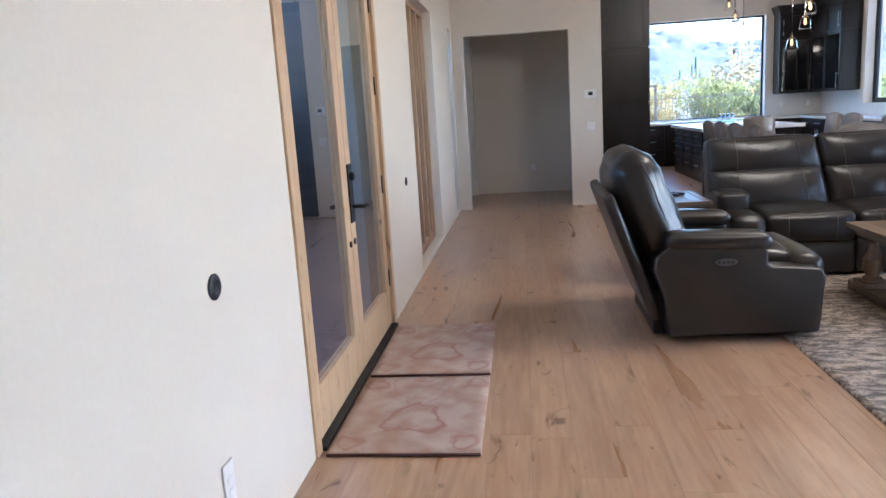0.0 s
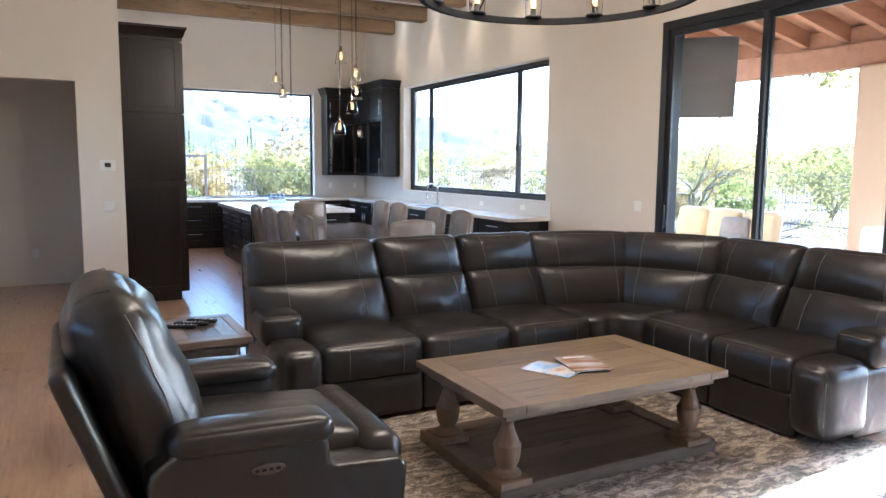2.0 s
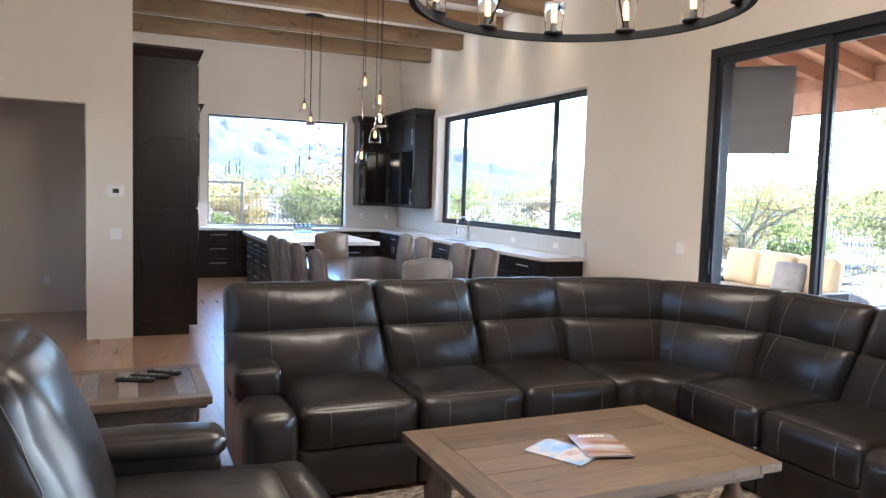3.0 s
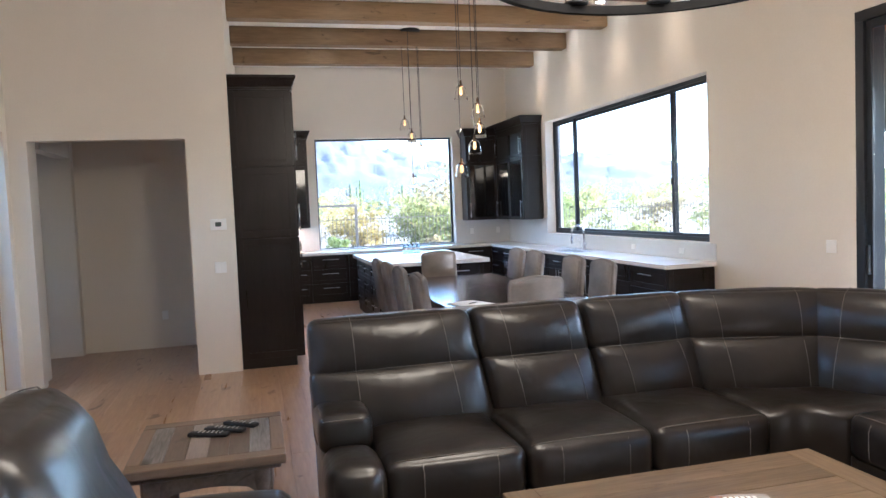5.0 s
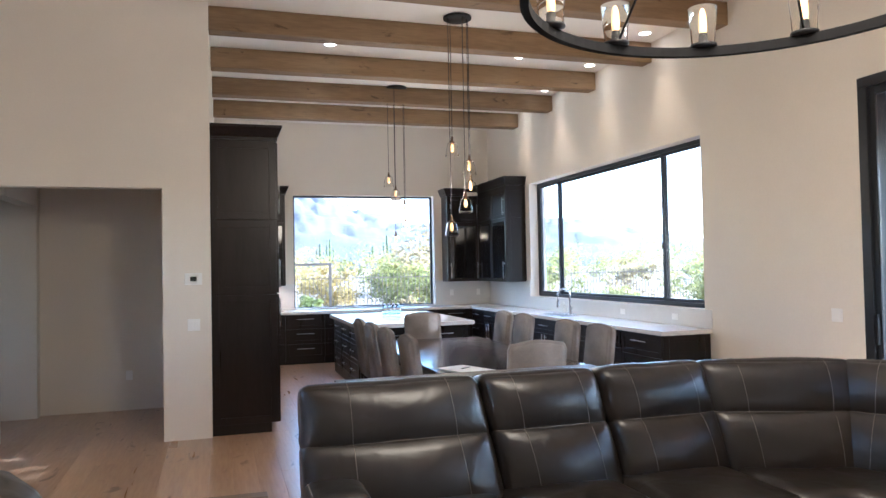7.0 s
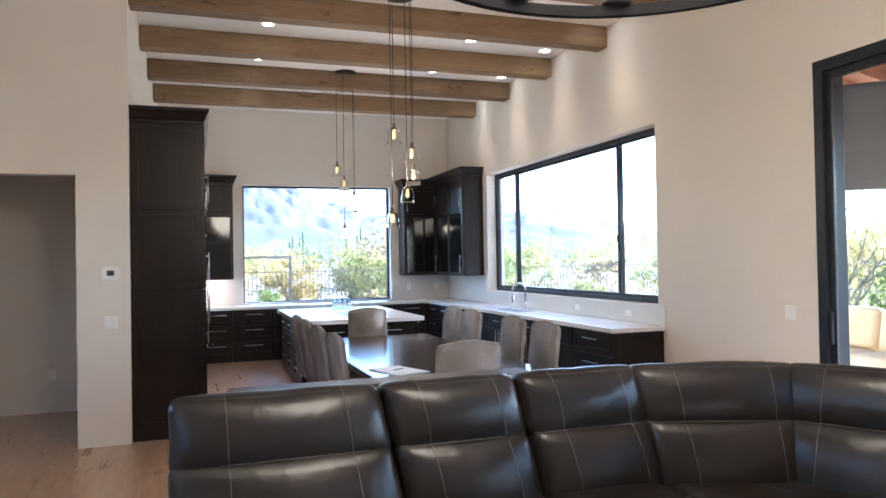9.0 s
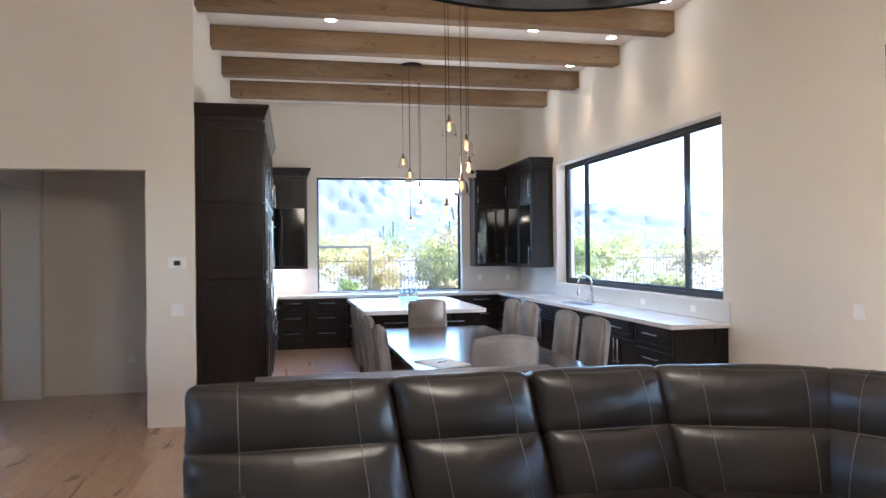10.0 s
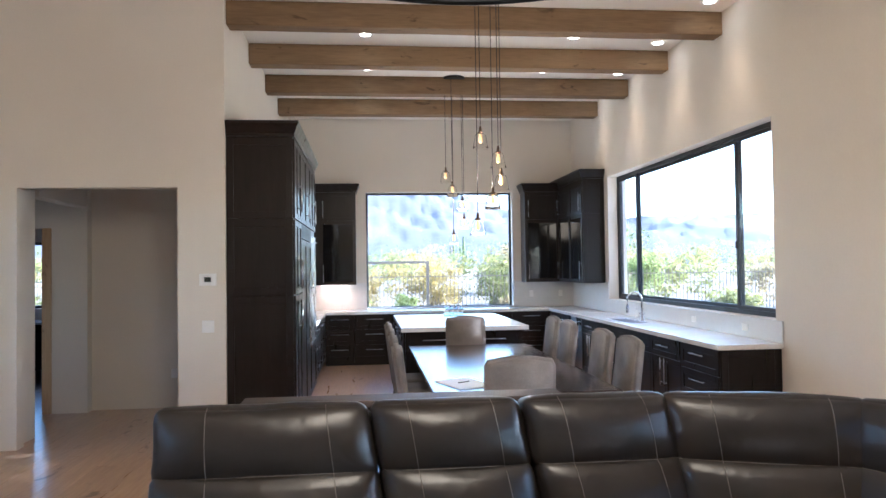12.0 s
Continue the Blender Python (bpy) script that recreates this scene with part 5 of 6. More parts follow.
M_COVER_A = cover_material("cover_sky", [(0.09, 0.2, 0.42), (0.3, 0.42, 0.6), (0.6, 0.55, 0.5), (0.4, 0.2, 0.1)], (4, 11, 1), 0.3)
M_COVER_B = cover_material("cover_canyon", [(0.05, 0.05, 0.055), (0.3, 0.15, 0.09), (0.42, 0.38, 0.36), (0.6, 0.62, 0.66)], (3, 14, 1), 0.1)


def magazine(at, rz, w, d, cover, bars, label):
    ob = thing("magazine", label, "magazine", at, rz, "magazines on the coffee table")
    boxes("pages", [((-w / 2 + 0.002, -d / 2 + 0.002, 0), (w / 2 - 0.002, d / 2 - 0.002, 0.005))], M_PAPER, ob, 0.001)
    bm = bmesh.new()
    n = 10
    g = []
    for i in range(n + 1):
        x = -w / 2 + w * i / n
        z = 0.0055 + 0.003 * math.sin(math.pi * i / n)
        g.append([bm.verts.new((x, -d / 2, z)), bm.verts.new((x, d / 2, z)), bm.verts.new((x, d / 2, z + 0.0008)), bm.verts.new((x, -d / 2, z + 0.0008))])
    for a, b in zip(g, g[1:]):
        for k in range(4):
            bm.faces.new((a[k], a[(k + 1) % 4], b[(k + 1) % 4], b[k]))
    bm.faces.new(g[0])
    bm.faces.new(g[-1])
    finish("cover", bm, cover, ob, False)
    if bars:
        boxes("title_bars", [((-w * 0.3 + i * w * 0.1, d * 0.34, 0.0093), (-w * 0.3 + i * w * 0.1 + w * 0.07, d * 0.42, 0.0099)) for i in range(6)], M_PAPER, ob, 0)
    return ob


magazine((3.835, 6.4, TZ + 0.0005), 28, 0.21, 0.28, M_COVER_A, False, "glossy magazine with a blue sky cover")
magazine((4.025, 6.395, TZ + 0.0105), -14, 0.215, 0.28, M_COVER_B, True, "glossy magazine with a canyon landscape cover")
mg = magazine((4.27, 10.57, 0.7605), 20, 0.3, 0.44, M_PAPER, False, "white papers lying on the dining table")
mg["group"] = ""
mg.name, mg["category"] = "paper_stack", "papers"
tube("pen", [(-0.05, 0.0, 0.0135), (0.06, 0.03, 0.0135)], 0.004, M_BLACK, mg, 8)

for x, y, rz, L in ((2.11, 7.65, 68, 0.19), (2.18, 7.70, 62, 0.2), (2.25, 7.76, 55, 0.18)):
    rm = thing("remote_control", "slim black plastic remote control", "remote control", (x, y, SZ), rz, "remotes on the side table")
    bm = bmesh.new()
    add_soft(bm, (0.022, L / 2, 0.009), 0.008, (0, 0, 0.002), pose(0, 0, 0.01), 0, 0)
    finish("body", bm, M_BLACK, rm, True)
    bm = bmesh.new()
    for i in range(3):
        for j in range(6):
            add_box(bm, (-0.014 + i * 0.011, -L * 0.35 + j * L * 0.11, 0.02), (-0.008 + i * 0.011, -L * 0.35 + j * L * 0.11 + 0.008, 0.0225), 0.001, 1)
    finish("button", bm, M_STEEL, rm)


def plate(name, label, category, m, w, h, items, mat=None):
    """A wall plate whose face looks along -y of the pose."""
    ob = new(name)
    ob.matrix_world = m
    tagged(ob, label, category)
    box("plate", (-w / 2, -0.007, -h / 2), (w / 2, 0, h / 2), mat or M_WHITE, ob, 0.003)
    for lo, hi, mm, nm in items:
        box(nm, lo, hi, mm, ob, 0.0015)
    return ob


M_SCREEN = surface("lcd_screen", (0.03, 0.035, 0.03), (0.05, 0.055, 0.045), 0.15, big=3, fine=30, bump=0.0)
plate("thermostat", "white square thermostat with a dark screen", "thermostat", pose(1.985, NW - 0.001, 1.583), 0.165, 0.118,
      [((-0.03, -0.02, -0.022), (0.03, -0.0075, 0.024), M_SCREEN, "screen"), ((-0.06, -0.016, -0.042), (-0.04, -0.0072, 0.042), M_WHITE, "bezel"), ((0.04, -0.016, -0.042), (0.06, -0.0072, 0.042), M_WHITE, "bezel")])
plate("light_switch", "white double rocker light switch", "light switch", pose(1.985, NW - 0.001, 1.128), 0.118, 0.118,
      [((-0.045, -0.011, -0.034), (-0.006, -0.0072, 0.034), M_WHITE, "rocker"), ((0.006, -0.011, -0.034), (0.045, -0.0072, 0.034), M_WHITE, "rocker")])
SLOT = [((-0.016, -0.0095, 0.008), (0.016, -0.0072, 0.035), M_WHITE, "socket"), ((-0.016, -0.0095, -0.035), (0.016, -0.0072, -0.008), M_WHITE, "socket")]
plate("power_outlet", "white power outlet low on the hall wall", "outlet", pose(1.17, 14.129, 0.42), 0.075, 0.115, SLOT)
plate("power_outlet", "white power outlet low on the entry wall", "outlet", pose(LW + 0.001, 3.59, 0.36, 0, 0, 90), 0.075, 0.16, SLOT)
plate("power_outlet", "white power outlet on the tile backsplash", "outlet", pose(6.55, BACK - 0.017, 1.16), 0.075, 0.115, SLOT)
plate("power_outlet", "white power outlet on the tile backsplash", "outlet", pose(7.1, BACK - 0.017, 1.16), 0.075, 0.115, SLOT)
plate("light_switch", "white rocker switch beside the sliding door", "light switch", pose(RW - 0.001, 9.62, 1.17, 0, 0, -90), 0.118, 0.118, [((-0.045, -0.011, -0.034), (0.045, -0.0072, 0.034), M_WHITE, "rocker")])
for y in (11.95, 13.1):
    plate("power_outlet", "white power outlet in the low backsplash", "outlet", pose(RW - 0.017, y, 1.02, 0, 0, -90), 0.115, 0.07, [((-0.045, -0.0095, -0.015), (-0.01, -0.0072, 0.015), M_WHITE, "socket")])
for y, z, r in ((3.66, 0.99, 0.042), (7.4, 0.93, 0.035)):
    ob = lathe("dimmer_switch", [(r, 0), (r, 0.004), (r * 0.85, 0.009), (r * 0.5, 0.011), (r * 0.45, 0.006), (0.002, 0.005)], M_BLACK, None, 24, label="round black metal wall control plate", category="dimmer switch")
    ob.matrix_world = pose(LW + 0.001, y, z, 0, 90, 0)

# sink tap
tp = thing("kitchen_faucet", "tall chrome gooseneck kitchen faucet", "faucet", (7.18, 14.3, 0.922))
lathe("base", [(0.03, 0), (0.032, 0.006), (0.024, 0.012), (0.022, 0.1), (0.017, 0.11)], M_STEEL, tp, 20)
tube("spout", [(0, 0, 0.1), (0, 0, 0.28)] + [(-0.1 + 0.1 * math.cos(a), 0, 0.28 + 0.1 * math.sin(a)) for a in [math.pi * i / 10 for i in range(1, 11)]] + [(-0.2, 0, 0.2)], 0.014, M_STEEL, tp, 12)
lathe("spray_head", [(0.015, 0.11), (0.02, 0.14), (0.018, 0.21)], M_STEEL, tp, 16, at=(-0.2, 0, 0))
tube("lever", [(0.0, -0.02, 0.07), (0.0, -0.05, 0.08), (0.0, -0.1, 0.12)], 0.007, M_STEEL, tp, 8)
sk = thing("kitchen_sink", "stainless steel sink set into the white counter", "sink", (0, 0, 0))
boxes("rim", [((6.82, 13.9, 0.9225), (7.1, 13.915, 0.927)), ((6.82, 14.685, 0.9225), (7.1, 14.7, 0.927)), ((6.82, 13.915, 0.9225), (6.835, 14.685, 0.927)), ((7.085, 13.915, 0.9225), (7.1, 14.685, 0.927))], M_STEEL, sk, 0.002)
# No hollow is cut: a flat dark plate stands in for the basin's dark depth.
box("basin", (6.836, 13.916, 0.9222), (7.084, 14.684, 0.9235), M_SHELF, sk, 0)
sp = thing("soap_dispenser", "clear plastic soap dispenser with a pump", "soap dispenser", (7.2, 14.52, 0.922))
lathe("bottle", [(0.03, 0), (0.032, 0.01), (0.03, 0.1), (0.014, 0.12), (0.012, 0.13)], M_BULBGLASS, sp, 16)
tube("pump", [(0, 0, 0.13), (0, 0, 0.165), (-0.03, 0, 0.165)], 0.005, M_WHITE, sp, 8)
M_BOTTLE = glass("bottle_plastic", (0.75, 0.88, 0.97), 1.2)
for i in range(4):
    for j in range(2):
        bt = thing("water_bottle", "small clear blue-tinted water bottle", "bottle", (4.72 + i * 0.075, 15.85 + j * 0.08, 0.918), 0, "water bottles on the island")
        lathe("body", [(0.03, 0), (0.032, 0.01), (0.032, 0.05), (0.029, 0.06), (0.032, 0.07), (0.032, 0.11), (0.012, 0.15), (0.012, 0.165)], M_BOTTLE, bt, 14)
        lathe("cap", [(0.014, 0.166), (0.014, 0.178)], M_WHITE, bt, 12)
        lathe("label_band", [(0.0328, 0.07), (0.0328, 0.1)], M_PAPER, bt, 14, caps=False)

# console table behind the sofa
ctb = thing("console_table", "narrow dark wood console table behind the sofa", "console table", (0, 0, 0))
boxes("top", [((2.88, 8.68, 0.965), (4.55, 8.88, 1.0))], M_SHELF, ctb, 0.004)
boxes("apron", [((2.93, 8.71, 0.88), (4.50, 8.85, 0.964))], M_SHELF, ctb, 0.003)
for x in (2.97, 4.46):
    for y in (8.74, 8.82):
        lathe("leg", [(0.022, 0), (0.026, 0.1), (0.034, 0.5), (0.03, 0.8), (0.036, 0.879)], M_SHELF, ctb, 12, at=(x, y, 0))

# bathroom beyond the hall
boxes("trim", [((-0.305, 13.962, 0), (-0.205, 13.979, 2.2)), ((-0.235, 13.9795, 0), (-0.2005, 14.12, 2.199))], M_DOORWOOD, bevel=0.003, label="honey-coloured wooden door casing", kind="structure")
vn = thing("bathroom_vanity", "dark wood bathroom vanity with a white top", "vanity", (-2.75, 17.4, 0))
boxes("body", [((0, 0, 0.08), (1.5, 0.6, 0.82))], M_CAB, vn, 0.004)
boxes("top", [((-0.02, -0.02, 0.821), (1.52, 0.68, 0.86))], M_QUARTZ, vn, 0.004)
bw = thing("window_5", "small black framed bathroom window", "window", (-2.5, BACK + 0.1, 1.05))
bw["kind"] = "structure"
boxes("frame", [((0, 0, 0), (0.88, 0.06, 0.05)), ((0, 0, 1.1), (0.88, 0.06, 1.15)), ((0, 0, 0.05), (0.05, 0.06, 1.1)), ((0.83, 0, 0.05), (0.88, 0.06, 1.1)), ((0.42, 0, 0.05), (0.46, 0.06, 1.1))], M_FRAME, bw, 0.003)

# ---- outdoors ----
M_SOIL = surface("desert_soil", (0.13, 0.10, 0.066), (0.21, 0.165, 0.11), 0.95, big=0.15, fine=6, bump=0.4, dist=0.05)
M_PAVER = surface("patio_concrete", (0.22, 0.19, 0.15), (0.30, 0.26, 0.21), 0.8, big=1.2, fine=40, bump=0.2)
M_STUCCO = surface("tan_stucco", (0.40, 0.28, 0.18), (0.50, 0.36, 0.24), 0.9, big=1.0, fine=50, bump=0.3)
M_RAFTER = wood("stained_rafter", (0.27, 0.125, 0.06), (0.42, 0.21, 0.105), "x", 6, 0.7)
M_HAZE_ROCK = surface("hazed_mountain_rock", (0.028, 0.027, 0.03), (0.066, 0.06, 0.056), 0.95, big=0.006, fine=0.03, bump=0.0)
# Faint bluish emission stands in for the distance haze over the range.
rock = M_HAZE_ROCK.node_tree.nodes["Principled BSDF"]
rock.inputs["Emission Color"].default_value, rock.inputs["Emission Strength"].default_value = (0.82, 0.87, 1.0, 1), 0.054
M_BOULDER = surface("boulder", (0.14, 0.12, 0.10), (0.28, 0.24, 0.2), 0.9, big=2, fine=25, bump=0.5)
M_BARK = surface("tree_bark", (0.13, 0.125, 0.08), (0.22, 0.205, 0.14), 0.9, big=4, fine=40, stretch=(1, 1, 0.3), bump=0.5)
M_CUSHION = surface("cream_cushion", (0.48, 0.36, 0.2), (0.58, 0.45, 0.28), 0.9, big=4, fine=90, bump=0.2)
M_IRON = surface("fence_iron", (0.16, 0.125, 0.095), (0.27, 0.215, 0.165), 0.6, metal=0.4, big=3, fine=60, bump=0.1)


def leaf_material(name, a, b):
    m, nt, bsdf = material(name)
    N, K = nt.nodes, nt.links.new
    co, n = N.new("ShaderNodeTexCoord"), N.new("ShaderNodeTexNoise")
    n.inputs["Scale"].default_value, n.inputs["Detail"].default_value = 0.9, 6
    K(co.outputs["Object"], n.inputs["Vector"])
    ramp = N.new("ShaderNodeValToRGB")
    ramp.color_ramp.elements[0].position, ramp.color_ramp.elements[1].position = 0.35, 0.65
    ramp.color_ramp.elements[0].color, ramp.color_ramp.elements[1].color = (*a, 1), (*b, 1)
    K(n.outputs["Fac"], ramp.inputs[0])
    K(ramp.outputs[0], bsdf.inputs["Base Color"])
    bsdf.inputs["Roughness"].default_value = 0.6
    bsdf.inputs["Subsurface Weight"].default_value = 0.0
    tr, mx = N.new("ShaderNodeBsdfTranslucent"), N.new("ShaderNodeMixShader")
    glowing = N.new("ShaderNodeVectorMath")
    glowing.operation = "MULTIPLY"
    glowing.inputs[1].default_value = (1.25, 1.25, 1.1)
    K(ramp.outputs[0], glowing.inputs[0])
    K(glowing.outputs[0], tr.inputs["Color"])
    mx.inputs[0].default_value = 0.6
    K(bsdf.outputs[0], mx.inputs[1])
    K(tr.outputs[0], mx.inputs[2])
    K(mx.outputs[0], N["Material Output"].inputs["Surface"])
    return m


LEAVES = {"green": leaf_material("leaf_green", (0.14, 0.17, 0.055), (0.225, 0.24, 0.095)),
          "gold": leaf_material("leaf_gold", (0.27, 0.20, 0.07), (0.38, 0.29, 0.12)),
          "olive": leaf_material("leaf_olive", (0.15, 0.155, 0.055), (0.235, 0.22, 0.09)),
          "dry": leaf_material("dry_brush", (0.20, 0.155, 0.085), (0.3, 0.24, 0.14))}
rng = np.random.default_rng(7)


def leaf_cloud(points, size):
    """Four corners for a small folded leaf at each point."""
    n = len(points)
    a = rng.normal(size=(n, 3))
    a /= np.linalg.norm(a, axis=1)[:, None]
    b = np.cross(a, rng.normal(size=(n, 3)))
    b /= np.linalg.norm(b, axis=1)[:, None]
    s = size * rng.uniform(0.6, 1.4, (n, 1))
    return np.stack([points - a * s, points + b * s * 0.45, points + a * s, points - b * s * 0.45], 1).reshape(-1, 3)


def crown_points(c, r, n, lumps):
    """Points in uneven clumps that fill a crown, with gaps between the clumps."""
    out = []
    for _ in range(lumps):
        d = rng.normal(size=3)
        d /= np.linalg.norm(d)
        k = rng.uniform(0.35, 1.0)
        cc = np.array(c) + d * np.array(r) * k
        rr = np.array(r) * rng.uniform(0.18, 0.38)
        p = rng.normal(size=(n // lumps, 3))
        p = p / np.linalg.norm(p, axis=1)[:, None] * rng.uniform(0.3, 1, (n // lumps, 1)) ** 0.5
        out.append(cc + p * rr)
    p = np.concatenate(out)
    return p[p[:, 2] > -0.1]


def leaf_mesh(name, points, size, mat, parent=None, **tags):
    v = leaf_cloud(points, size)
    f = np.arange(len(v)).reshape(-1, 4)
    me = bpy.data.meshes.new(name)
    me.from_pydata(v.tolist(), [], f.tolist())
    me.materials.append(mat)
    ob = new(name, me)
    if parent:
        ob.parent = parent
    return tagged(ob, **tags)


# ground with a rise towards the horizon
bm = bmesh.new()
rad = [0, 6, 12, 20, 30, 45, 70, 110, 180, 300, 600, 1200, 2400, 4500]
na = 64
rings = []
for r in rad:
    ring = []
    for i in range(na):
        a = 2 * math.pi * i / na
        x, y = 4 + r * math.cos(a), 8 + r * math.sin(a)
        z = -0.12 + (noise.noise(Vector((x * 0.05, y * 0.05, 0))) * min(0.5, max(0, (r - 25)) * 0.012) if r > 20 else 0)
        ring.append(bm.verts.new((x, y, z)))
    rings.append(ring)
for a, b in zip(rings, rings[1:]):
    for i in range(na):
        bm.faces.new((a[i], a[(i + 1) % na], b[(i + 1) % na], b[i]))
bmesh.ops.remove_doubles(bm, verts=bm.verts, dist=1e-4)
finish("ground", bm, M_SOIL, smooth=True, label="sandy desert ground", kind="structure")

# mountain range
bm = bmesh.new()
NA, NR = 620, 60
grid = []
for i in range(NA + 1):
    az = radians(-35 + 175 * i / NA)
    deg = math.degrees(az)
    north = 0.30 + 0.85 * math.exp(-((deg - 94) / 17) ** 2) + 0.25 * math.exp(-((deg - 62) / 9) ** 2) - 0.12 * math.exp(-((deg - 45) / 15) ** 2)
    row = []
    for j in range(NR + 1):
        d = 1500 + 1900 * j / NR
        x, y = 4 + d * math.cos(az), 8 + d * math.sin(az)
        base = math.sin(math.pi * j / NR) ** 0.8
        p = Vector((x * 0.0016, y * 0.0016, 0.3))
        p += noise.noise_vector(p * 2.0) * 0.16
        ridge, k, f = 1.0, 0.33, 1.0
        for octave in range(6):
            ridge -= abs(noise.noise(p * f)) * k
            k, f = k * 0.72, f * 2.1
        row.append(bm.verts.new((x, y, -3 + 330 * base * north * max(0.12, ridge))))
    grid.append(row)
for i in range(NA):
    for j in range(NR):
        bm.faces.new((grid[i][j], grid[i + 1][j], grid[i + 1][j + 1], grid[i][j + 1]))
finish("backdrop", bm, M_HAZE_ROCK, smooth=True, label="rugged desert mountain range with haze as a bluish glow", kind="structure")

# patio
box("pavement", (RW + 0.3, -4.0, -0.16), (12.2, 18.5, -0.03), M_PAVER, bevel=0.01, label="pale concrete patio slab", kind="structure")
pr = thing("patio_roof", "open timber patio roof with stained rafters on stucco columns", "patio roof", (0, 0, 0))
SLOPE = pose(11.0, 0, 3.29, 0, 12.5, 0)
box("roof_deck", (-3.35, -3.0, 0.212), (0.4, 11.75, 0.3), M_RAFTER, pr, 0, m=SLOPE)
boxes("beam", [((10.9, -3.0, 2.95), (11.1, 11.7, 3.265))], M_RAFTER, pr, 0.01)
boxes("fascia", [((10.96, -3.0, 3.266), (11.04, 11.7, 3.49))], M_RAFTER, pr, 0.004)
for i in range(24):
    box("rafter", (-3.35, -2.6 + i * 0.61, 0.0), (0.35, -2.5 + i * 0.61, 0.21), M_RAFTER, pr, 0.006, m=SLOPE)
for y in (-2.6, 3.1, 8.85):
    boxes("column", [((10.78, y, -0.03), (11.28, y + 0.5, 2.949))], M_STUCCO, pr, 0.04)
tv = thing("outdoor_television", "flat television tilted down under the patio roof, reflection coloured grey", "television", (8.17, 9.85, 2.67), -45)
tv.matrix_world = pose(8.17, 9.85, 2.67, 0, 0, -45) @ pose(0, 0, 0, 16, 0, 0)
# Grey base colour stands in for the ground reflected in the set.
M_TV_REFLECT = surface("tv_reflected_grey", (0.07, 0.064, 0.056), (0.1, 0.09, 0.08), 0.45, big=2, fine=60, bump=0.05)
box("panel", (-0.62, -0.035, -0.47), (0.62, 0.035, 0.47), M_TV_REFLECT, tv, 0.012)
box("screen", (-0.59, -0.039, -0.40), (0.59, -0.0355, 0.44), M_TV_REFLECT, tv, 0.001)
tube("arm", [(0, 0.036, 0.1), (0.0, 0.2, 0.2), (0.0, 0.2, 0.62)], 0.03, M_BLACK, tv, 8)
ps = thing("patio_sofa", "low outdoor sofa with cream cushions", "outdoor sofa", (10.1, 11.0, -0.03), -90)
boxes("frame", [((-0.95, -0.4, 0.08), (0.95, 0.42, 0.34)), ((-1.0, -0.4, 0.0), (-0.93, 0.42, 0.6)), ((0.93, -0.4, 0.0), (1.0, 0.42, 0.6))], M_BLACK, ps, 0.02)
for x in (-0.62, 0, 0.62):
    soft("seat_cushion", (x, -0.05, 0.43), (0.61, 0.7, 0.18), 0.06, M_CUSHION, ps, (0, 0, 0.02))
    soft("back_cushion", (x, 0.3, 0.76), (0.61, 0.2, 0.52), 0.08, M_CUSHION, ps, (0, 0.03, 0.01), (-10, 0, 0))
soft("throw_pillow", (0.35, 0.08, 0.72), (0.42, 0.14, 0.42), 0.06, M_FABRIC, ps, (0, 0.04, 0), (-15, 0, 15), label="grey striped throw pillow")
wc = thing("patio_chair", "white moulded outdoor lounge chair", "chair", (9.95, 8.35, -0.03), 130)
soft("backrest", (0, 0.25, 0.62), (0.55, 0.12, 0.75), 0.05, M_WHITE, wc, (0, 0.03, 0.02), (-14, 0, 0))
soft("seat", (0, -0.08, 0.32), (0.55, 0.6, 0.12), 0.05, M_WHITE, wc, (0, 0, 0.02))
for x in (-0.22, 0.22):
    for y in (-0.3, 0.2):
        tube("leg", [(x, y, 0.3), (x * 1.1, y * 1.1, 0)], 0.018, M_STEEL, wc, 8)
for x, y, s in ((12.9, 11.9, 0.45), (13.4, 12.6, 0.35), (12.7, 10.3, 0.3), (14.2, 11.0, 0.5)):
    bm = bmesh.new()
    bmesh.ops.create_icosphere(bm, subdivisions=3, radius=s)
    for v in bm.verts:
        v.co *= 1 + 0.35 * noise.noise(v.co * 2.2 / s * 0.4 + Vector((x, y, 0)))
        v.co.z *= 0.6
    ob = finish("boulder", bm, M_BOULDER, smooth=True, label="rounded brown desert boulder", category="boulder", group="garden boulders")
    ob.location = (x, y, -0.12 + s * 0.35)


def fence_run(x0, y0, x1, y1, h, label):
    L = math.hypot(x1 - x0, y1 - y0)
    ob = thing("iron_fence", label, "fence", (x0, y0, -0.12), math.degrees(math.atan2(y1 - y0, x1 - x0)))
    boxes("rail", [((0, -0.012, h - 0.15), (L, 0.012, h - 0.125)), ((0, -0.015, 0.12), (L, 0.015, 0.16))], M_IRON, ob, 0)
    bm = bmesh.new()
    for i in range(int(L / 0.115)):
        add_box(bm, (i * 0.115, -0.009, 0), (i * 0.115 + 0.013, 0.007, h), 0)
    finish("picket", bm, M_IRON, ob, kind="stuff")


fence_run(-6, 26, 20, 26, 1.65, "dark iron picket fence along the garden")
fence_run(20, 26, 20, -6, 1.65, "dark iron picket fence along the garden")
gt = thing("garden_gate", "tall rusty steel frame of a garden gate", "gate", (5.28, 25.8, -0.12))
boxes("frame", [((-0.04, -0.04, 0), (0.04, 0.04, 1.97)), ((-2.6, -0.04, 1.9), (-0.04, 0.04, 1.97)), ((-2.68, -0.04, 0), (-2.6, 0.04, 1.97))], M_IRON, gt, 0.004)

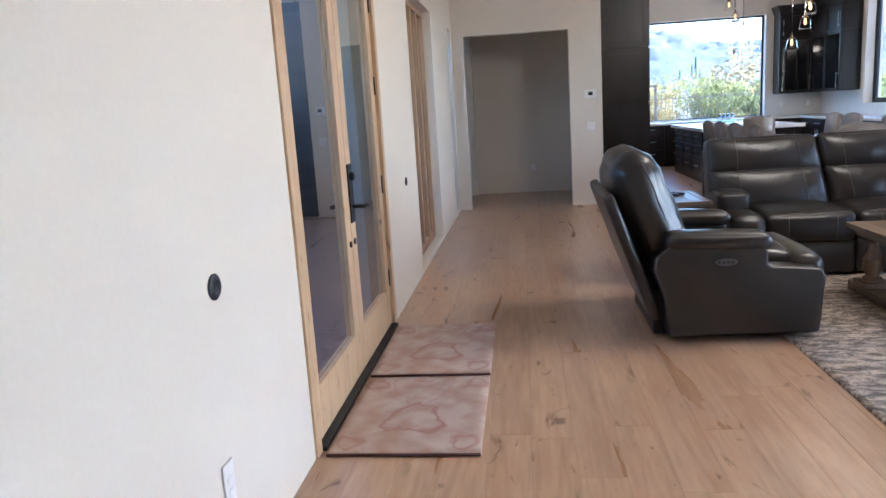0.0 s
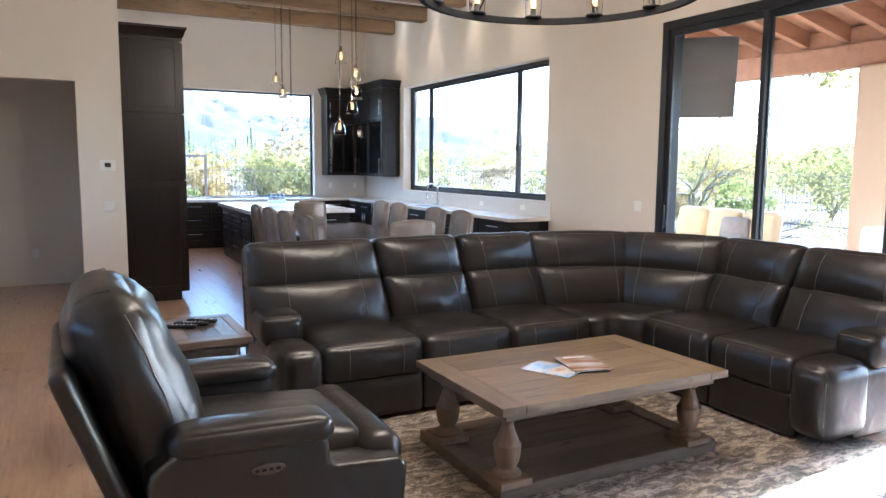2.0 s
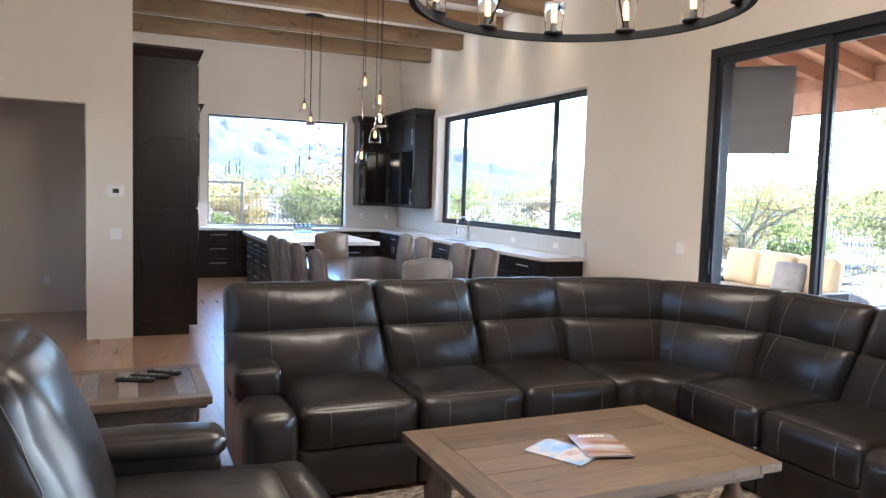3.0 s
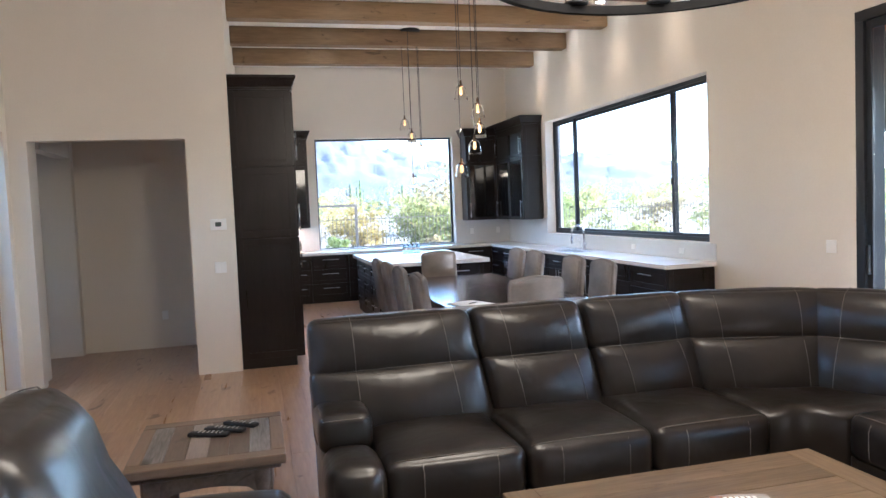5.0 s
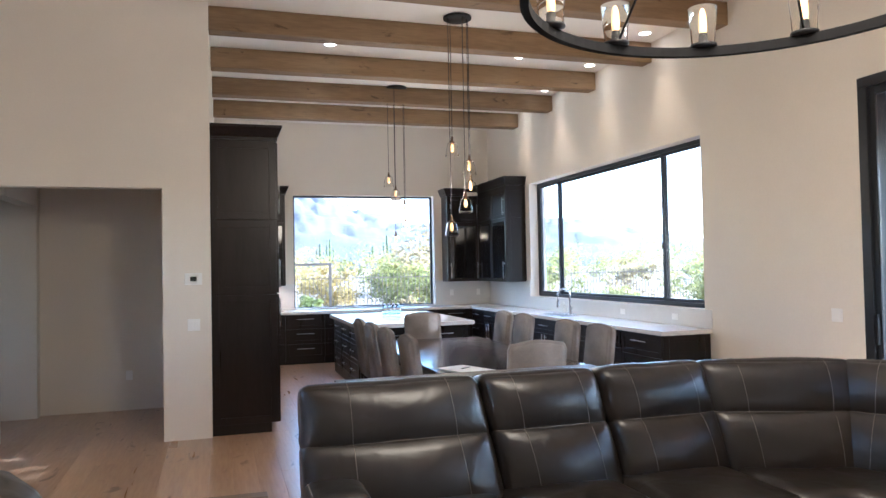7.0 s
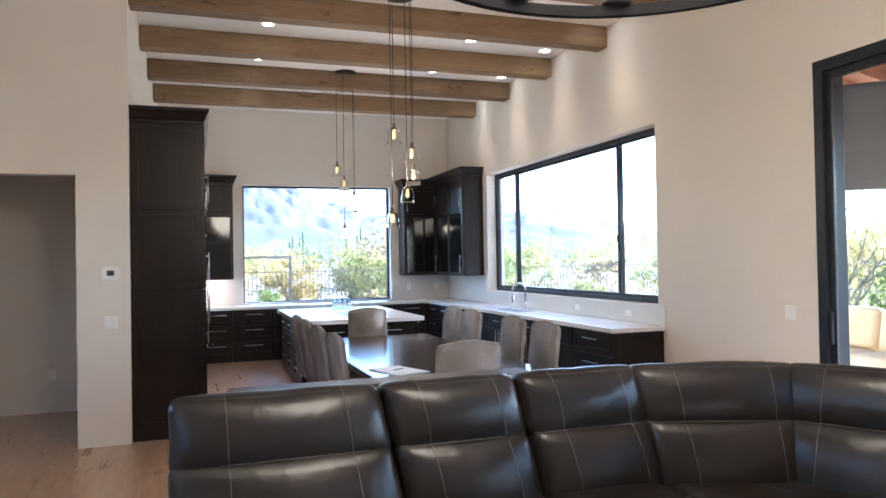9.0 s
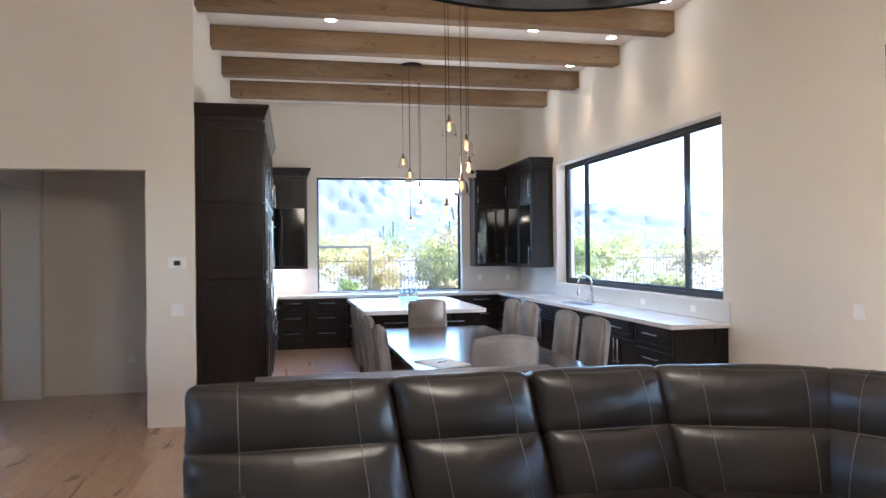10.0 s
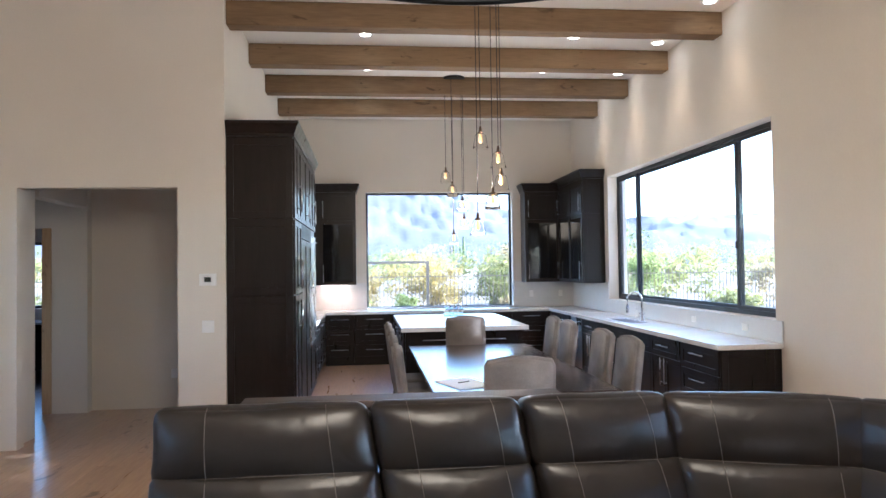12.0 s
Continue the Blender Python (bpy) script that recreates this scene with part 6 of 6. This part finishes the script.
# shrubs and low trees, in countable bushes near the house and one mass beyond
near = [(3.0, 24.6, 0.6, "green"), (4.6, 24.8, 0.55, "green"), (6.0, 24.6, 0.42, "olive"), (7.6, 25.2, 0.5, "dry"), (3.2, 29.5, 1.3, "gold"), (5.9, 30.2, 1.15, "gold"),
        (8.3, 30.8, 1.2, "olive"), (0.9, 28.6, 1.6, "gold"), (10.4, 31.5, 1.2, "olive"), (12.8, 29.7, 1.3, "green"), (13.4, 23.4, 0.7, "olive"), (15.5, 20.3, 0.9, "olive"),
        (17.2, 24.0, 1.0, "olive"), (17.2, 16.4, 0.8, "green"), (17.8, 12.2, 0.9, "olive"), (17.6, 9.0, 0.6, "dry"), (18.0, 7.0, 1.0, "olive"), (17.4, 18.6, 0.7, "dry"),
        (18.2, 10.6, 0.9, "green"), (23.5, 13.5, 1.4, "green"), (24.0, 18.5, 1.3, "olive"), (23.4, 22.5, 1.4, "gold"), (23.0, 9.5, 1.3, "green")]
for x, y, s, kind in near:
    b = thing("garden_shrub", "leafy desert shrub with an uneven crown", "shrub", (x, y, -0.12), 0, "garden shrubs")
    leaf_mesh("foliage", crown_points((0, 0, s * 0.95), (s * 1.0, s * 1.0, s * 0.85), 5200, 44), 0.036 * (0.7 + s * 0.5), LEAVES[kind], b)
    bm = bmesh.new()
    for k in range(7):
        a = 2 * math.pi * k / 7 + x
        add_tube(bm, [(0, 0, 0), (0.25 * s * math.cos(a), 0.25 * s * math.sin(a), s * 0.6), (0.6 * s * math.cos(a + 0.3), 0.6 * s * math.sin(a + 0.3), s * 1.3)], [0.03, 0.02, 0.006], 5)
    finish("stem", bm, M_BARK, b, True)
for kind, n in (("green", 75), ("gold", 90), ("olive", 130), ("dry", 60)):
    pts = []
    for _ in range(n):
        az = radians(rng.uniform(-30, 128))
        d = rng.uniform(26, 120) ** 1.0
        x, y = 4 + d * math.cos(az), 8 + d * math.sin(az)
        if x < 22.5 and y < 28.5:
            d *= 1.6
            x, y = 4 + d * math.cos(az), 8 + d * math.sin(az)
        s = rng.uniform(0.9, 1.9) * (0.8 + d / 80)
        p = crown_points((x, y, s * 0.8 - 0.1), (s * 1.25, s * 1.25, s * 0.8), 800, 18)
        pts.append(p)
    leaf_mesh("far_shrubs", np.concatenate(pts), 0.11, LEAVES[kind], label="distant mass of desert shrubs and low trees", category="shrubs", kind="stuff")


def limb(bm, tips, p, d, length, r, level):
    """A limb that bends and forks, tapering to its twigs."""
    pts, rs = [Vector(p)], [r]
    for i in range(4):
        d = (d + Vector(rng.normal(size=3)) * 0.24 + Vector((0, 0, 0.03))).normalized()
        pts.append(pts[-1] + d * length / 4)
        rs.append(r * (1 - 0.14 * (i + 1)))
    add_tube(bm, pts, rs, 7 if level < 2 else 4)
    if level >= 4:
        tips.extend(pts[1:])
        return
    if level >= 2:
        tips.extend(pts[2:])
    for k in range(3 if level else 4):
        nd = (d + Vector(rng.normal(size=3)) * 0.62).normalized()
        limb(bm, tips, pts[-1] if k else pts[-2], nd, length * rng.uniform(0.62, 0.82), rs[-1] * 0.72, level + 1)


def tree(x, y, h, kind, leaves, lean=(0.0, 0.0), spread=0.14, level=1):
    t = thing("palo_verde_tree", "slender desert tree with spreading limbs and fine leaves", "tree", (x, y, -0.12), 0, "garden trees")
    bm, tips = bmesh.new(), []
    for k in range(4):
        a = 1.6 * k + x
        limb(bm, tips, (0.05 * k, 0, 0), Vector((0.4 * math.cos(a) + lean[0], 0.4 * math.sin(a) + lean[1], 0.85)).normalized(), h * (0.34 if level else 0.25), 0.05 if level else 0.075, level)
    finish("trunk", bm, M_BARK, t, True)
    tp = np.array([tuple(v) for v in tips])
    pick = tp[rng.integers(0, len(tp), leaves)] + rng.normal(size=(leaves, 3)) * spread
    leaf_mesh("foliage", pick[pick[:, 2] > 0.3], 0.03, LEAVES[kind], t)
    return t


big = tree(13.0, 14.5, 5.4, "olive", 7000, (0.4, -0.45), 0.16, 0)
# Two dense clumps added high out of view to block sun through window_2.
leaf_mesh("foliage", crown_points((0.3, -0.4, 4.5), (1.7, 3.2, 1.1), 26000, 90), 0.06, LEAVES["olive"], big)
leaf_mesh("foliage", crown_points((0.4, -2.6, 4.5), (1.2, 1.3, 1.2), 11000, 46), 0.06, LEAVES["olive"], big)
tree(15.6, 9.4, 2.6, "green", 1400)
tree(16.5, 21.6, 3.2, "olive", 5000)
tree(1.6, 33, 4.4, "gold", 9000)

M_CACTUS = surface("saguaro_skin", (0.05, 0.075, 0.03), (0.09, 0.115, 0.05), 0.8, big=1, fine=20, bump=0.3)
for x, y, h in ((21.6, 154, 7.5), (24.2, 158, 8.5), (34.8, 150, 9.0), (33.0, 156, 7.0)):
    cg = thing("saguaro_cactus", "tall ribbed saguaro cactus with raised arms", "cactus", (x, y, -0.3), 0, "saguaro cacti")
    lathe("column", [(0.22, 0), (0.26, h * 0.3), (0.27, h * 0.7), (0.2, h * 0.96), (0.05, h)], M_CACTUS, cg, 14)
    for s, z in ((1, h * 0.45), (-1, h * 0.55)):
        tube("arm", [(0, 0, z), (s * 0.5, 0, z + 0.05), (s * 0.75, 0, z + 0.4), (s * 0.78, 0, z + h * 0.28)], [0.14, 0.15, 0.16, 0.1], M_CACTUS, cg, 10)

# Added entry court outside the west doors: dark walls and roof darken the glass
wall("wall_court", "x", -3.6, -0.2, -2.5, NW, -0.1, 2.0, [], M_SHELF, "added dark wall that keeps the door glass dark")
wall("wall_court_north", "y", NW, -0.2, -3.6, LW - 0.3, -0.1, 3.4, [], M_SHELF, "added dark wall that keeps the door glass dark")
wall("wall_court_south", "y", -2.5, 0.2, -3.6, LW - 0.3, -0.1, 3.4, [], M_STUCCO, "added stucco wall closing the south end of the court")
box("court_roof", (-3.8, -2.5, 3.0), (LW - 0.301, 9.0, 3.15), M_RAFTER, bevel=0, label="added roof that holds sky light off the entry court", kind="structure")
box("court_paving", (-3.6, -2.3, -0.11), (LW - 0.301, NW - 0.2, -0.04), M_PAVER, bevel=0, label="concrete paving of the entry court", kind="structure")

# ---- floor planks ----
PW, FT = 0.19, 0.013


def plank_mesh(cache, L, w):
    key = (round(L, 2), round(w, 3))
    if key not in cache:
        g, c = 0.0003, 0.0009
        hw, hl = w / 2 - g, L / 2 - g
        v = [(-hw, -hl, -FT), (hw, -hl, -FT), (hw, hl, -FT), (-hw, hl, -FT), (-hw, -hl, -c), (hw, -hl, -c), (hw, hl, -c), (-hw, hl, -c),
             (-hw + c, -hl + c, 0), (hw - c, -hl + c, 0), (hw - c, hl - c, 0), (-hw + c, hl - c, 0)]
        f = [(0, 1, 5, 4), (1, 2, 6, 5), (2, 3, 7, 6), (3, 0, 4, 7), (4, 5, 9, 8), (5, 6, 10, 9), (6, 7, 11, 10), (7, 4, 8, 11), (8, 9, 10, 11)]
        me = bpy.data.meshes.new("plank")
        me.from_pydata(v, [], f)
        me.materials.append(M_FLOOR)
        cache[key] = me
    return cache[key]


planks = []
pr_rng = random.Random(5)
x = LW
while x < RW - 0.01:
    w = min(PW, RW - x)
    end = 14.13 if x < 2.05 else BACK
    y = -2.5 - pr_rng.uniform(0, 1.9)
    while y < end:
        L = pr_rng.choice((1.5, 1.8, 2.1, 2.4))
        a, b = max(y, -2.5), min(y + L, end)
        if b - a > 0.1:
            planks.append((x + w / 2, (a + b) / 2, b - a, w))
        y += L
    x += PW
x = LW
while x > -3.0:
    w = min(PW, x + 3.0)
    if w > 0.02:
        planks += [(x - w / 2, 13.11, 1.9, w), (x - w / 2, 16.08, 4.03, w)]
    x -= PW
floor = new("floor")
tagged(floor, "wide oak plank floor with a light brown matte finish", kind="structure")
cache, rest, count = {}, bmesh.new(), 0
for px, py, L, w in planks:
    if count < 290 and ((px < 3.2 and 2.0 < py < 13.0) or (px < 4.6 and 12.2 < py < 17.6)):
        ob = new("plank", plank_mesh(cache, L, w))
        ob.location, ob.parent = (px, py, 0), floor
        count += 1
    else:
        me = plank_mesh(cache, L, w)
        start = len(rest.verts)
        rest.from_mesh(me)
        rest.verts.ensure_lookup_table()
        bmesh.ops.translate(rest, verts=rest.verts[start:], vec=(px, py, 0))
finish("planks", rest, M_FLOOR, floor, kind="stuff")
